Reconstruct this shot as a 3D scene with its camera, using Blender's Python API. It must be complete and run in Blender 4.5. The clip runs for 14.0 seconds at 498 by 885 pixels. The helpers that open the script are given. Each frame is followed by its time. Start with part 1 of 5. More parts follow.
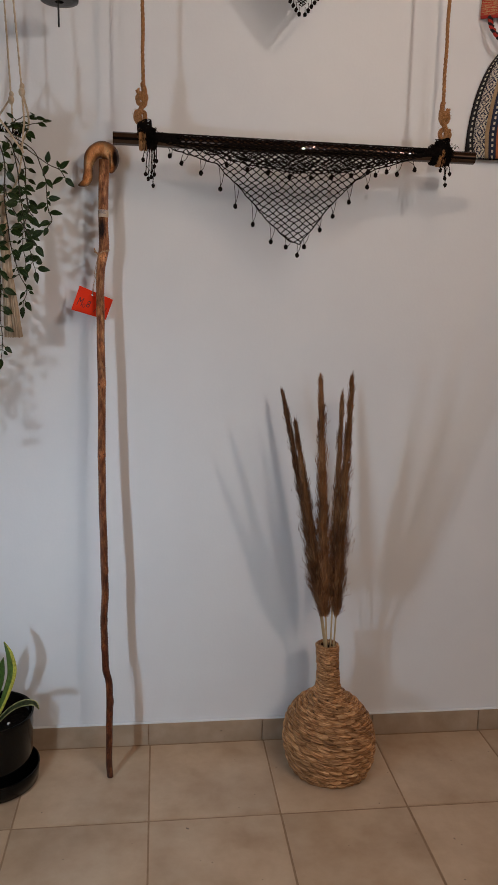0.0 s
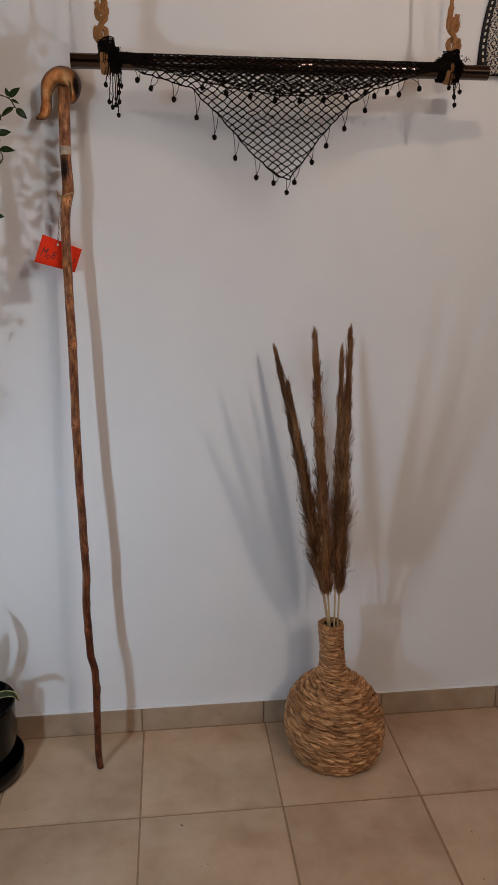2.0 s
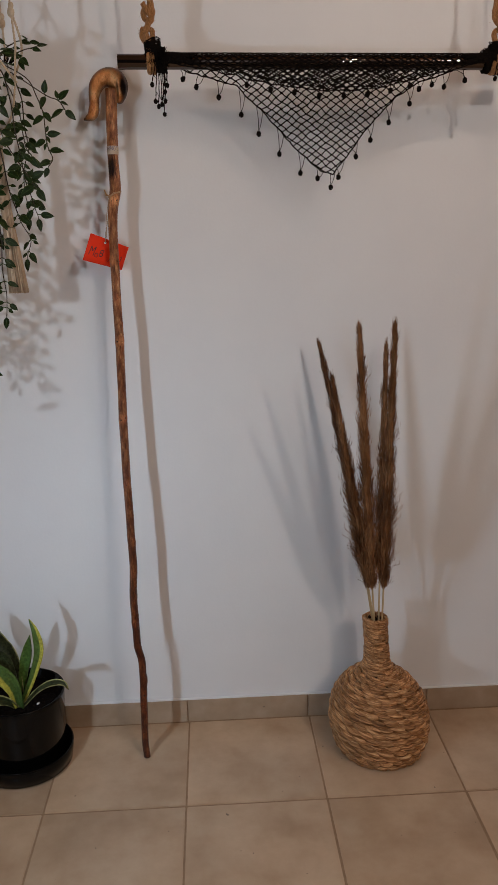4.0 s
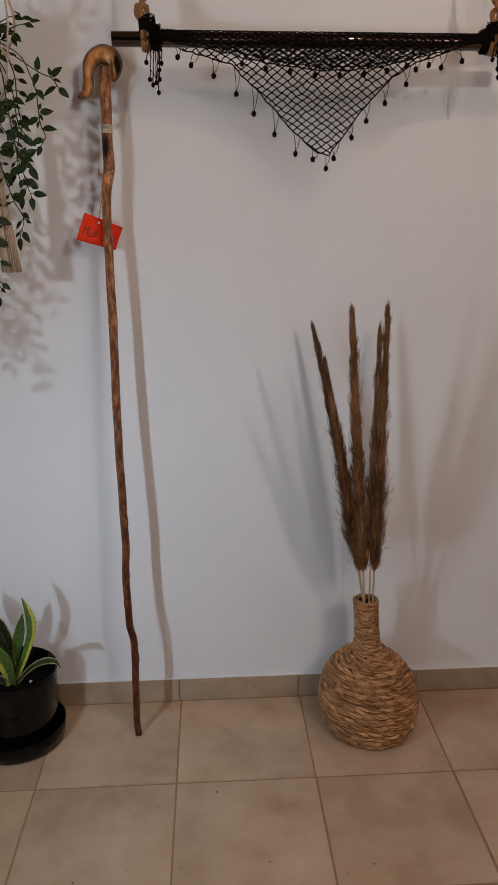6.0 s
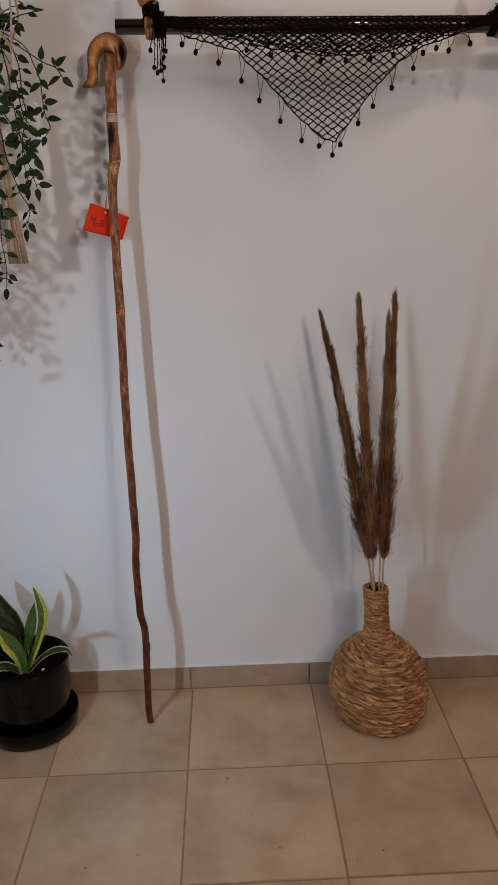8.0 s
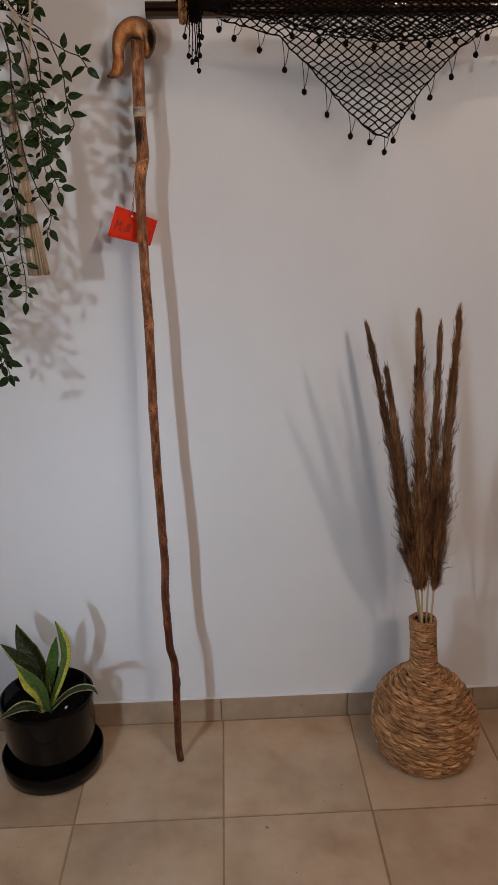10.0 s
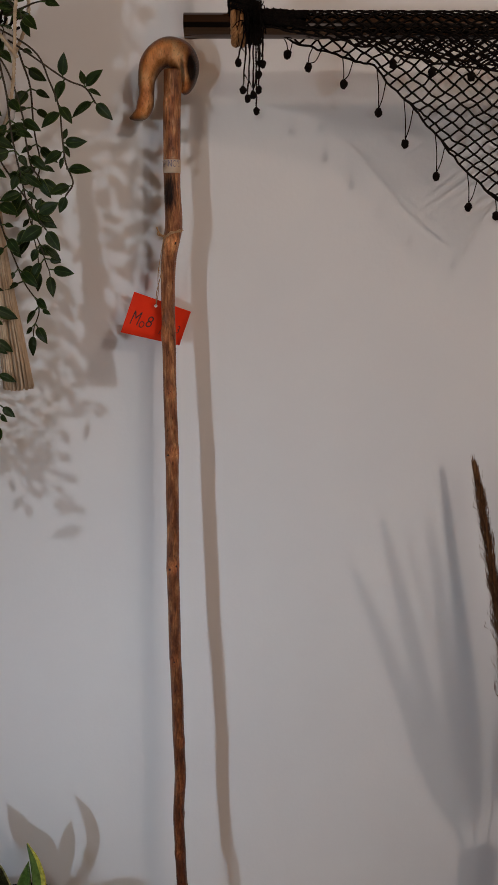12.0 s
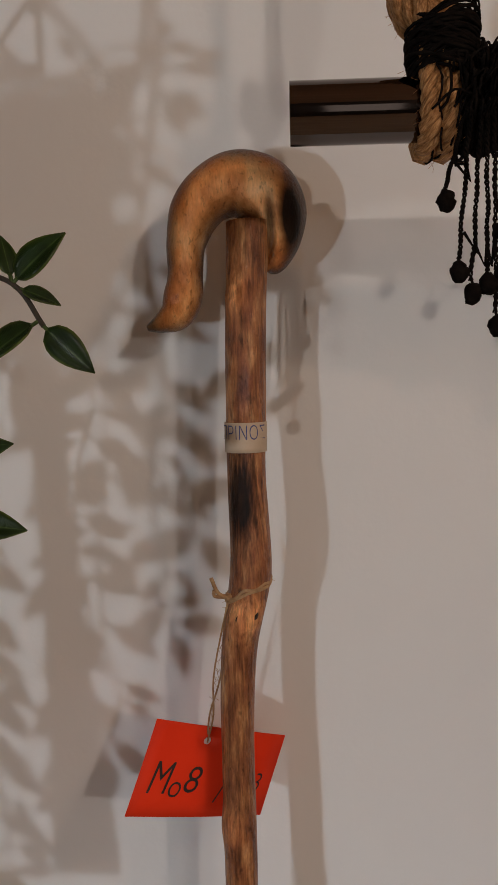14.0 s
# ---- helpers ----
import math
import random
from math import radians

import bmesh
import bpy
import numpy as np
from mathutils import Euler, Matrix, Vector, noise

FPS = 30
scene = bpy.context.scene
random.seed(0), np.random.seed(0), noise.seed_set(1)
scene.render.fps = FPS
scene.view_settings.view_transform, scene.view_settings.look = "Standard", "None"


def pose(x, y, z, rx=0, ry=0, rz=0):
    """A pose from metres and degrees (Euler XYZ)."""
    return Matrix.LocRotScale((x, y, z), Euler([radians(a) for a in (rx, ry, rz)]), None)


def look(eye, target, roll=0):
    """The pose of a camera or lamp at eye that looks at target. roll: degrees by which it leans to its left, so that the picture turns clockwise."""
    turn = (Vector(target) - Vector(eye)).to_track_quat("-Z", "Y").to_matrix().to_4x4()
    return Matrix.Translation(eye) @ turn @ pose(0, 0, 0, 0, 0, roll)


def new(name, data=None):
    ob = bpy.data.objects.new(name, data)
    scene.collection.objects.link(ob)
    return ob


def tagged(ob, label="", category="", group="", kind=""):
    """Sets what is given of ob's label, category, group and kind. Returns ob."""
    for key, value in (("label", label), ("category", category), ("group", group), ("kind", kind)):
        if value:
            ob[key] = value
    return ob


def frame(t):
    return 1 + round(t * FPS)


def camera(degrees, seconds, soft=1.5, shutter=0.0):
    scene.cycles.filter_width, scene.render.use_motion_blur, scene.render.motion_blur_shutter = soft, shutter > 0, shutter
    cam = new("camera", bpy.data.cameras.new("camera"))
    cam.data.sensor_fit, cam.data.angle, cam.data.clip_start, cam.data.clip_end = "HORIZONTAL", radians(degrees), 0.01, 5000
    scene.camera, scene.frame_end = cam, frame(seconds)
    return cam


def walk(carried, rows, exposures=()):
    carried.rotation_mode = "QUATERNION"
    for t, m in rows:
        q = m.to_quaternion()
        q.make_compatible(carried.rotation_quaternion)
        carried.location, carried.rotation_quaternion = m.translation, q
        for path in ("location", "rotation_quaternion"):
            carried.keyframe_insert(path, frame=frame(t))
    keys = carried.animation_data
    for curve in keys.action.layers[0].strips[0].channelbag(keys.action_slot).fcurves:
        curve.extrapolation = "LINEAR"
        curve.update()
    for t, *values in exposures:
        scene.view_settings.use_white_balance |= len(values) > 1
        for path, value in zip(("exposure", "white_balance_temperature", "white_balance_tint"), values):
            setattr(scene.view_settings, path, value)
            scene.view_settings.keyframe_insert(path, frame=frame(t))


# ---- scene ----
cam = camera(35.9, 14.0)
PATH = [
    (0, (0.026, -2.07, 1.281), (0.259, -0.117, 0.917), 1.2),
    (0.5, (0.086, -1.959, 1.275), (0.238, 0.0, 0.904), 0.6),
    (1, (0.102, -1.902, 1.266), (0.274, 0.044, 0.84), 0.2),
    (1.5, (0.105, -1.888, 1.28), (0.306, 0.049, 0.823), -0.1),
    (2, (0.099, -1.88, 1.265), (0.3, 0.051, 0.786), -0.4),
    (2.5, (0.104, -1.89, 1.264), (0.286, 0.042, 0.782), -0.7),
    (3, (0.108, -1.883, 1.277), (0.263, 0.045, 0.769), -1.0),
    (3.5, (0.092, -1.892, 1.261), (0.19, 0.046, 0.779), -1.5),
    (6, (0.107, -1.9, 1.262), (0.2, 0.027, 0.733), -0.7),
    (6.5, (0.116, -1.893, 1.267), (0.2, 0.03, 0.723), -0.9),
    (7, (0.118, -1.901, 1.256), (0.2, 0.024, 0.719), -0.9),
    (7.5, (0.12, -1.899, 1.265), (0.195, 0.021, 0.709), -1.1),
    (8, (0.122, -1.899, 1.266), (0.176, 0.02, 0.706), -1.4),
    (8.5, (0.12, -1.892, 1.273), (0.161, 0.024, 0.703), -1.5),
    (8.7, (0.119, -1.863, 1.304), (0.156, 0.042, 0.697), -1.6),
    (10.8, (0.016, -1.603, 1.314), (0.067, 0.306, 0.72), -1.7),
    (11, (0.02, -1.545, 1.308), (0.067, 0.37, 0.732), -1.6),
    (11.5, (0.024, -1.357, 1.361), (0.023, 0.566, 0.81), -0.7),
    (12, (0.034, -1.232, 1.372), (-0.023, 0.705, 0.879), -0.1),
    (12.5, (-0.003, -1.056, 1.408), (-0.097, 0.896, 0.982), -1.3),
    (13, (-0.058, -0.861, 1.439), (-0.144, 1.091, 1.012), -1.7),
    (13.5, (-0.076, -0.656, 1.496), (-0.164, 1.322, 1.211), -1.3),
    (13.6, (-0.072, -0.62, 1.521), (-0.194, 1.356, 1.234), -1.3),
    (14, (-0.083, -0.536, 1.523), (-0.191, 1.452, 1.338), -1.5),
]
EXPOSURE = [(0, 0.06, 6200, 8), (3.5, 0.05, 6300, 9), (8.7, 0.03, 6300, 9), (10.8, 0.02, 6450, 11), (12.0, -0.1, 6550, 11), (13.0, -0.17, 6900, 11), (13.5, -0.17, 6900, 12), (14.0, -0.03, 6800, 10)]
walk(cam, [(t, look(eye, target, roll)) for t, eye, target, roll in PATH], EXPOSURE)

# ---- light ----
world = bpy.data.worlds.new("world")
scene.world = world
world.use_nodes = True
wn = world.node_tree.nodes
wn["Background"].inputs[0].default_value = (0.62, 0.72, 1.0, 1)
wn["Background"].inputs[1].default_value = 0.15


def lamp(name, kind, at, power, colour, size=0.05, aim=None, cone=100):
    data = bpy.data.lights.new(name, kind)
    data.energy, data.color = power, colour
    ob = new(name, data)
    if kind == "AREA":
        data.shape, data.size, data.size_y = "RECTANGLE", size[0], size[1]
    else:
        data.shadow_soft_size = size
    if kind == "SPOT":
        data.spot_size, data.spot_blend = radians(cone), 1.0
    ob.matrix_world = look(at, aim) if aim else Matrix.Translation(at)
    return ob


COOL = (0.66, 0.80, 1.0)
# small bulbs of the shop's displays: one beside the viewer, two further back on the other side, one overhead, and a low shaded one turned to the floor plants
BULBS = [((1.52, -2.95, 2.46), 58.0, (1.0, 0.89, 0.81), 0.018), ((0.72, -2.10, 1.58), 10.8, (0.98, 0.92, 0.88), 0.014), ((-0.65, -1.20, 1.34), 10.6, (0.81, 0.90, 1.0), 0.016),
         ((0.565, -0.88, 2.11), 5.6, (1.0, 0.74, 0.57), 0.018)]
for at, power, colour, size in BULBS:
    lamp("display_bulb_light", "POINT", at, power, colour, size)
lamp("low_shaded_light", "SPOT", (-0.58, -1.06, 0.60), 11.5, (0.64, 0.81, 1.0), 0.013, (0.12, 0.0, 0.42), 96)
# weak cool fill, added in front of the assumed side opening
lamp("side_fill_light", "AREA", (-1.66, -1.7, 1.0), 0.6, COOL, (0.9, 1.2), (0.3, 0.0, 0.5))
# added strip lamp without a real source, for narrow highlights on pot and stick
lamp("highlight_strip_light", "AREA", (0.25, -3.36, 1.25), 1.0, (1.0, 0.93, 0.90), (0.32, 1.7), (0.2, 0.0, 0.9))

# ---- materials ----


def nodes_of(name):
    m = bpy.data.materials.new(name)
    m.use_nodes = True
    nt = m.node_tree
    return m, nt, nt.nodes["Principled BSDF"]


def node(nt, kind, **values):
    n = nt.nodes.new(kind)
    for key, value in values.items():
        n.inputs[key].default_value = value
    return n


def ramp(nt, source, stops):
    r = nt.nodes.new("ShaderNodeValToRGB")
    while len(r.color_ramp.elements) < len(stops):
        r.color_ramp.elements.new(0.5)
    for e, (p, c) in zip(r.color_ramp.elements, stops):
        e.position, e.color = p, (*c, 1)
    nt.links.new(source, r.inputs[0])
    return r


def tone(nt, colour, factor):
    """Scales a colour by a value."""
    hsv = nt.nodes.new("ShaderNodeHueSaturation")
    nt.links.new(colour, hsv.inputs["Color"])
    nt.links.new(factor, hsv.inputs["Value"])
    return hsv.outputs[0]


def spread(nt, value, a, b, c, d):
    n = nt.nodes.new("ShaderNodeMapRange")
    for i, v in enumerate((a, b, c, d)):
        n.inputs[i + 1].default_value = v
    nt.links.new(value, n.inputs[0])
    return n.outputs[0]


def mottled(name, stops, scale=20, detail=6, rough=0.5, bump=0.1, bump_scale=80, stretch=(1, 1, 1), metal=0.0, coat=0.0, distance=0.002, vary=0.0, gloss=0.5, specks=0.0):
    """A noise-coloured surface with fine relief; stretch squeezes the grain along an axis."""
    m, nt, p = nodes_of(name)
    tc = nt.nodes.new("ShaderNodeTexCoord")
    mp = nt.nodes.new("ShaderNodeMapping")
    mp.inputs["Scale"].default_value = stretch
    nt.links.new(tc.outputs["Object"], mp.inputs[0])
    if vary:
        # no two pieces share the same patches
        own = nt.nodes.new("ShaderNodeObjectInfo")
        away = node(nt, "ShaderNodeMath")
        away.operation = "MULTIPLY"
        away.inputs[1].default_value = 40.0
        nt.links.new(own.outputs["Random"], away.inputs[0])
        nt.links.new(away.outputs[0], mp.inputs["Location"])
    n1 = node(nt, "ShaderNodeTexNoise", Scale=scale, Detail=detail, Roughness=0.6)
    nt.links.new(mp.outputs[0], n1.inputs["Vector"])
    r = ramp(nt, n1.outputs[0], stops)
    colour = r.outputs[0]
    if vary:
        info = nt.nodes.new("ShaderNodeObjectInfo")
        geo = nt.nodes.new("ShaderNodeNewGeometry")
        add = node(nt, "ShaderNodeMath")
        add.operation = "ADD"
        nt.links.new(info.outputs["Random"], add.inputs[0])
        nt.links.new(geo.outputs["Random Per Island"], add.inputs[1])
        rng = node(nt, "ShaderNodeMapRange")
        rng.inputs[2].default_value = 2.0
        rng.inputs[3].default_value, rng.inputs[4].default_value = 1 - vary, 1 + vary
        nt.links.new(add.outputs[0], rng.inputs[0])
        hsv = nt.nodes.new("ShaderNodeHueSaturation")
        nt.links.new(colour, hsv.inputs["Color"])
        nt.links.new(rng.outputs[0], hsv.inputs["Value"])
        colour = hsv.outputs[0]
    if specks:
        dots = node(nt, "ShaderNodeTexNoise", Scale=75.0, Detail=1.0)
        nt.links.new(mp.outputs[0], dots.inputs["Vector"])
        smudge = node(nt, "ShaderNodeTexNoise", Scale=2.6, Detail=4.0)
        nt.links.new(mp.outputs[0], smudge.inputs["Vector"])
        colour = tone(nt, colour, spread(nt, dots.outputs[0], 0.785, 0.81, 1.0, specks))
        colour = tone(nt, colour, spread(nt, smudge.outputs[0], 0.38, 0.62, 0.90, 1.07))
    nt.links.new(colour, p.inputs["Base Color"])
    p.inputs["Roughness"].default_value, p.inputs["Metallic"].default_value = rough, metal
    p.inputs["Specular IOR Level"].default_value = gloss
    p.inputs["Coat Weight"].default_value = coat
    p.inputs["Coat Roughness"].default_value = 0.15
    if bump:
        n2 = node(nt, "ShaderNodeTexNoise", Scale=bump_scale, Detail=5.0)
        nt.links.new(mp.outputs[0], n2.inputs["Vector"])
        b = node(nt, "ShaderNodeBump", Strength=bump, Distance=distance)
        nt.links.new(n2.outputs[0], b.inputs["Height"])
        nt.links.new(b.outputs[0], p.inputs["Normal"])
    return m


M_WALL = mottled("white_wall_paint", [(0.3, (0.77, 0.77, 0.775)), (0.7, (0.82, 0.82, 0.815))], 3.0, 8, 0.62, 0.25, 130, distance=0.0012)
M_CEIL = mottled("wooden_ceiling", [(0.3, (0.30, 0.165, 0.085)), (0.7, (0.40, 0.235, 0.130))], 3.0, 6, 0.8, 0.1, 90)
M_TILE = mottled("beige_floor_tile", [(0.25, (0.39, 0.260, 0.155)), (0.5, (0.50, 0.355, 0.228)), (0.75, (0.60, 0.455, 0.310))], 7.0, 12, 0.34, 0.06, 160, vary=0.05, specks=0.35)
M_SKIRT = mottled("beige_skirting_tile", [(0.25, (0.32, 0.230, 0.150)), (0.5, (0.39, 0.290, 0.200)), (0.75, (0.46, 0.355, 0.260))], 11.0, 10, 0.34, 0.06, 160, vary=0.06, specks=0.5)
M_GROUT = mottled("brown_grout", [(0.3, (0.25, 0.160, 0.092)), (0.7, (0.36, 0.240, 0.145))], 40, 6, 0.9, 0.05, 300)
M_CHAR = mottled("charred_wood", [(0.3, (0.006, 0.003, 0.002)), (0.7, (0.030, 0.012, 0.006))], 60, 6, 0.30, 0.3, 120, coat=0.1, gloss=0.2)
M_TAPE = mottled("paper_tape", [(0.3, (0.50, 0.38, 0.27)), (0.7, (0.60, 0.48, 0.36))], 60, 4, 0.5, 0.1, 200)
M_INK_BLUE = mottled("blue_ink", [(0.3, (0.03, 0.045, 0.16)), (0.7, (0.05, 0.07, 0.22))], 60, 3, 0.6, 0)
M_INK = mottled("black_marker_ink", [(0.3, (0.012, 0.010, 0.010)), (0.7, (0.03, 0.02, 0.02))], 60, 3, 0.55, 0)
M_TAG = mottled("red_card", [(0.3, (0.82, 0.036, 0.008)), (0.7, (0.90, 0.048, 0.012))], 14, 5, 0.6, 0.08, 200, gloss=0.15)
M_TWINE = mottled("jute_twine", [(0.3, (0.27, 0.145, 0.065)), (0.7, (0.50, 0.31, 0.16))], 300, 4, 0.9, 0.4, 500)
M_CORD = mottled("cream_cotton_cord", [(0.3, (0.42, 0.31, 0.20)), (0.7, (0.60, 0.48, 0.34))], 120, 4, 0.9, 0.4, 500)
M_TASSEL = mottled("straw_coloured_fringe", [(0.3, (0.44, 0.31, 0.20)), (0.7, (0.70, 0.55, 0.40))], 60, 5, 0.85, 0.3, 400, (3, 3, 0.3), vary=0.2)
M_PIPE = mottled("dark_chrome", [(0.3, (0.105, 0.086, 0.078)), (0.7, (0.125, 0.103, 0.094))], 6, 3, 0.06, 0, metal=1.0)
M_NET = mottled("black_cotton_thread", [(0.3, (0.004, 0.003, 0.0026)), (0.7, (0.012, 0.009, 0.0075))], 200, 4, 0.95, 0.2, 600, gloss=0.04)


def fibres(name, across, along, stops, least, most, bump):
    """Dry plant fibre: fine lines along each strand, every strand of its own shade."""
    m, nt, p = nodes_of(name)
    uv = nt.nodes.new("ShaderNodeUVMap")
    geo = nt.nodes.new("ShaderNodeNewGeometry")
    shift = node(nt, "ShaderNodeVectorMath")
    shift.operation = "ADD"
    scale = node(nt, "ShaderNodeVectorMath")
    scale.operation = "MULTIPLY"
    scale.inputs[1].default_value = (across, along, 1.0)
    nt.links.new(uv.outputs[0], scale.inputs[0])
    big = node(nt, "ShaderNodeMath")
    big.operation = "MULTIPLY"
    big.inputs[1].default_value = 57.0
    nt.links.new(geo.outputs["Random Per Island"], big.inputs[0])
    nt.links.new(scale.outputs[0], shift.inputs[0])
    nt.links.new(big.outputs[0], shift.inputs[1])
    fibre = node(nt, "ShaderNodeTexNoise", Scale=1.0, Detail=4.0, Roughness=0.7)
    nt.links.new(shift.outputs[0], fibre.inputs["Vector"])
    r = ramp(nt, fibre.outputs[0], stops)
    rng = node(nt, "ShaderNodeMapRange")
    rng.inputs[3].default_value, rng.inputs[4].default_value = least, most
    nt.links.new(geo.outputs["Random Per Island"], rng.inputs[0])
    hsv = nt.nodes.new("ShaderNodeHueSaturation")
    nt.links.new(r.outputs[0], hsv.inputs["Color"])
    nt.links.new(rng.outputs[0], hsv.inputs["Value"])
    nt.links.new(hsv.outputs[0], p.inputs["Base Color"])
    p.inputs["Roughness"].default_value = 0.52
    p.inputs["Specular IOR Level"].default_value = 0.2
    b = node(nt, "ShaderNodeBump", Strength=bump, Distance=0.0016)
    nt.links.new(fibre.outputs[0], b.inputs["Height"])
    nt.links.new(b.outputs[0], p.inputs["Normal"])
    return m


M_STRAW = fibres("woven_seagrass", 8.0, 1.4, [(0.30, (0.060, 0.020, 0.006)), (0.43, (0.24, 0.104, 0.038)), (0.56, (0.54, 0.282, 0.122)), (0.70, (0.81, 0.55, 0.30))], 0.76, 1.24, 0.8)
M_ROPE = fibres("jute_rope", 11.0, 45.0, [(0.28, (0.075, 0.028, 0.009)), (0.45, (0.27, 0.118, 0.041)), (0.58, (0.45, 0.225, 0.086)), (0.72, (0.64, 0.375, 0.17))], 0.85, 1.15, 0.6)

M_CORE = mottled("gap_shade_core", [(0.3, (0.014, 0.006, 0.003)), (0.7, (0.035, 0.015, 0.007))], 60, 5, 0.9, 0.4, 200)
M_PLUME = mottled("brown_plume_hair", [(0.25, (0.088, 0.035, 0.015)), (0.5, (0.235, 0.108, 0.046)), (0.8, (0.43, 0.235, 0.115))], 14, 6, 0.6, 0, vary=0.85, gloss=0.2)
M_STEM = mottled("dry_reed", [(0.3, (0.36, 0.24, 0.11)), (0.7, (0.56, 0.41, 0.22))], 40, 5, 0.55, 0.2, 200, (1, 1, 0.2))
M_POT = mottled("black_glazed_plastic", [(0.3, (0.0018, 0.0018, 0.0018)), (0.7, (0.003, 0.003, 0.003))], 8, 3, 0.09, 0.02, 60, gloss=0.22)
M_SOIL = mottled("dark_potting_soil", [(0.35, (0.002, 0.0015, 0.0013)), (0.62, (0.008, 0.0055, 0.004)), (0.8, (0.08, 0.058, 0.045))], 120, 8, 0.95, 1.0, 160, distance=0.006, gloss=0.05)
M_IRON = mottled("black_iron", [(0.3, (0.010, 0.010, 0.011)), (0.7, (0.025, 0.024, 0.024))], 40, 5, 0.4, 0.2, 200, metal=0.4)
M_VINE = mottled("dark_vine", [(0.3, (0.018, 0.012, 0.007)), (0.7, (0.05, 0.035, 0.018))], 60, 4, 0.7, 0.3, 300)
M_PLASTIC = mottled("frosted_plastic", [(0.3, (0.70, 0.70, 0.70)), (0.7, (0.78, 0.78, 0.77))], 12, 3, 0.15, 0.05, 60)


def leaf_material(name, inner, vein, edge, edge_at, edge_soft, rough, mottle=0.15):
    """Colour across the blade from the first texture coordinate (0.5 is the midrib)."""
    m, nt, p = nodes_of(name)
    uv = nt.nodes.new("ShaderNodeUVMap")
    sep = nt.nodes.new("ShaderNodeSeparateXYZ")
    nt.links.new(uv.outputs[0], sep.inputs[0])
    off = node(nt, "ShaderNodeMath")
    off.operation = "SUBTRACT"
    off.inputs[1].default_value = 0.5
    nt.links.new(sep.outputs[0], off.inputs[0])
    ab = node(nt, "ShaderNodeMath")
    ab.operation = "ABSOLUTE"
    nt.links.new(off.outputs[0], ab.inputs[0])
    tc = nt.nodes.new("ShaderNodeTexCoord")
    noise_node = node(nt, "ShaderNodeTexNoise", Scale=70.0, Detail=5.0)
    nt.links.new(tc.outputs["Object"], noise_node.inputs["Vector"])
    mad = node(nt, "ShaderNodeMath")
    mad.operation = "MULTIPLY_ADD"
    mad.inputs[1].default_value = 0.10
    nt.links.new(noise_node.outputs[0], mad.inputs[0])
    nt.links.new(ab.outputs[0], mad.inputs[2])
    r = ramp(nt, mad.outputs[0], [(0.03, vein), (0.10, inner), (edge_at, inner), (edge_at + edge_soft, edge)])
    info = nt.nodes.new("ShaderNodeNewGeometry")
    rng = node(nt, "ShaderNodeMapRange")
    rng.inputs[3].default_value, rng.inputs[4].default_value = 0.65, 1.35
    nt.links.new(info.outputs["Random Per Island"], rng.inputs[0])
    bands = node(nt, "ShaderNodeTexNoise", Scale=150.0, Detail=3.0)
    nt.links.new(tc.outputs["Object"], bands.inputs["Vector"])
    dapple = node(nt, "ShaderNodeMapRange")
    for k, v in enumerate((0.35, 0.65, 1 - mottle, 1 + mottle)):
        dapple.inputs[k + 1].default_value = v
    nt.links.new(bands.outputs[0], dapple.inputs[0])
    first = nt.nodes.new("ShaderNodeHueSaturation")
    nt.links.new(r.outputs[0], first.inputs["Color"])
    nt.links.new(dapple.outputs[0], first.inputs["Value"])
    hsv = nt.nodes.new("ShaderNodeHueSaturation")
    nt.links.new(first.outputs[0], hsv.inputs["Color"])
    nt.links.new(rng.outputs[0], hsv.inputs["Value"])
    nt.links.new(hsv.outputs[0], p.inputs["Base Color"])
    p.inputs["Roughness"].default_value = rough
    p.inputs["Specular IOR Level"].default_value = 0.22
    w = node(nt, "ShaderNodeTexWave", Scale=9.0, Distortion=2.0)
    nt.links.new(uv.outputs[0], w.inputs["Vector"])
    b = node(nt, "ShaderNodeBump", Strength=0.25, Distance=0.0008)
    nt.links.new(w.outputs[0], b.inputs["Height"])
    nt.links.new(b.outputs[0], p.inputs["Normal"])
    return m


def grain_noise(nt, tc, scale, stretch, detail=5.0, rough=0.6):
    mp = nt.nodes.new("ShaderNodeMapping")
    mp.inputs["Scale"].default_value = stretch
    nt.links.new(tc.outputs["Object"], mp.inputs[0])
    n = node(nt, "ShaderNodeTexNoise", Scale=scale, Detail=detail, Roughness=rough)
    nt.links.new(mp.outputs[0], n.inputs["Vector"])
    return n.outputs[0]


def spot_tone(nt, tc, centre, size, ragged_by, low):
    """1 away from a spot, low inside it: for burns, pale knots and the groove's painted shade."""
    off = node(nt, "ShaderNodeVectorMath")
    off.operation = "SUBTRACT"
    off.inputs[1].default_value = centre
    nt.links.new(tc.outputs["Object"], off.inputs[0])
    squeeze = node(nt, "ShaderNodeVectorMath")
    squeeze.operation = "MULTIPLY"
    squeeze.inputs[1].default_value = size
    nt.links.new(off.outputs[0], squeeze.inputs[0])
    far = node(nt, "ShaderNodeVectorMath")
    far.operation = "LENGTH"
    nt.links.new(squeeze.outputs[0], far.inputs[0])
    add = node(nt, "ShaderNodeMath")
    add.operation = "ADD"
    nt.links.new(far.outputs["Value"], add.inputs[0])
    nt.links.new(ragged_by, add.inputs[1])
    return spread(nt, add.outputs[0], 1.0, 1.7, low, 1.0)


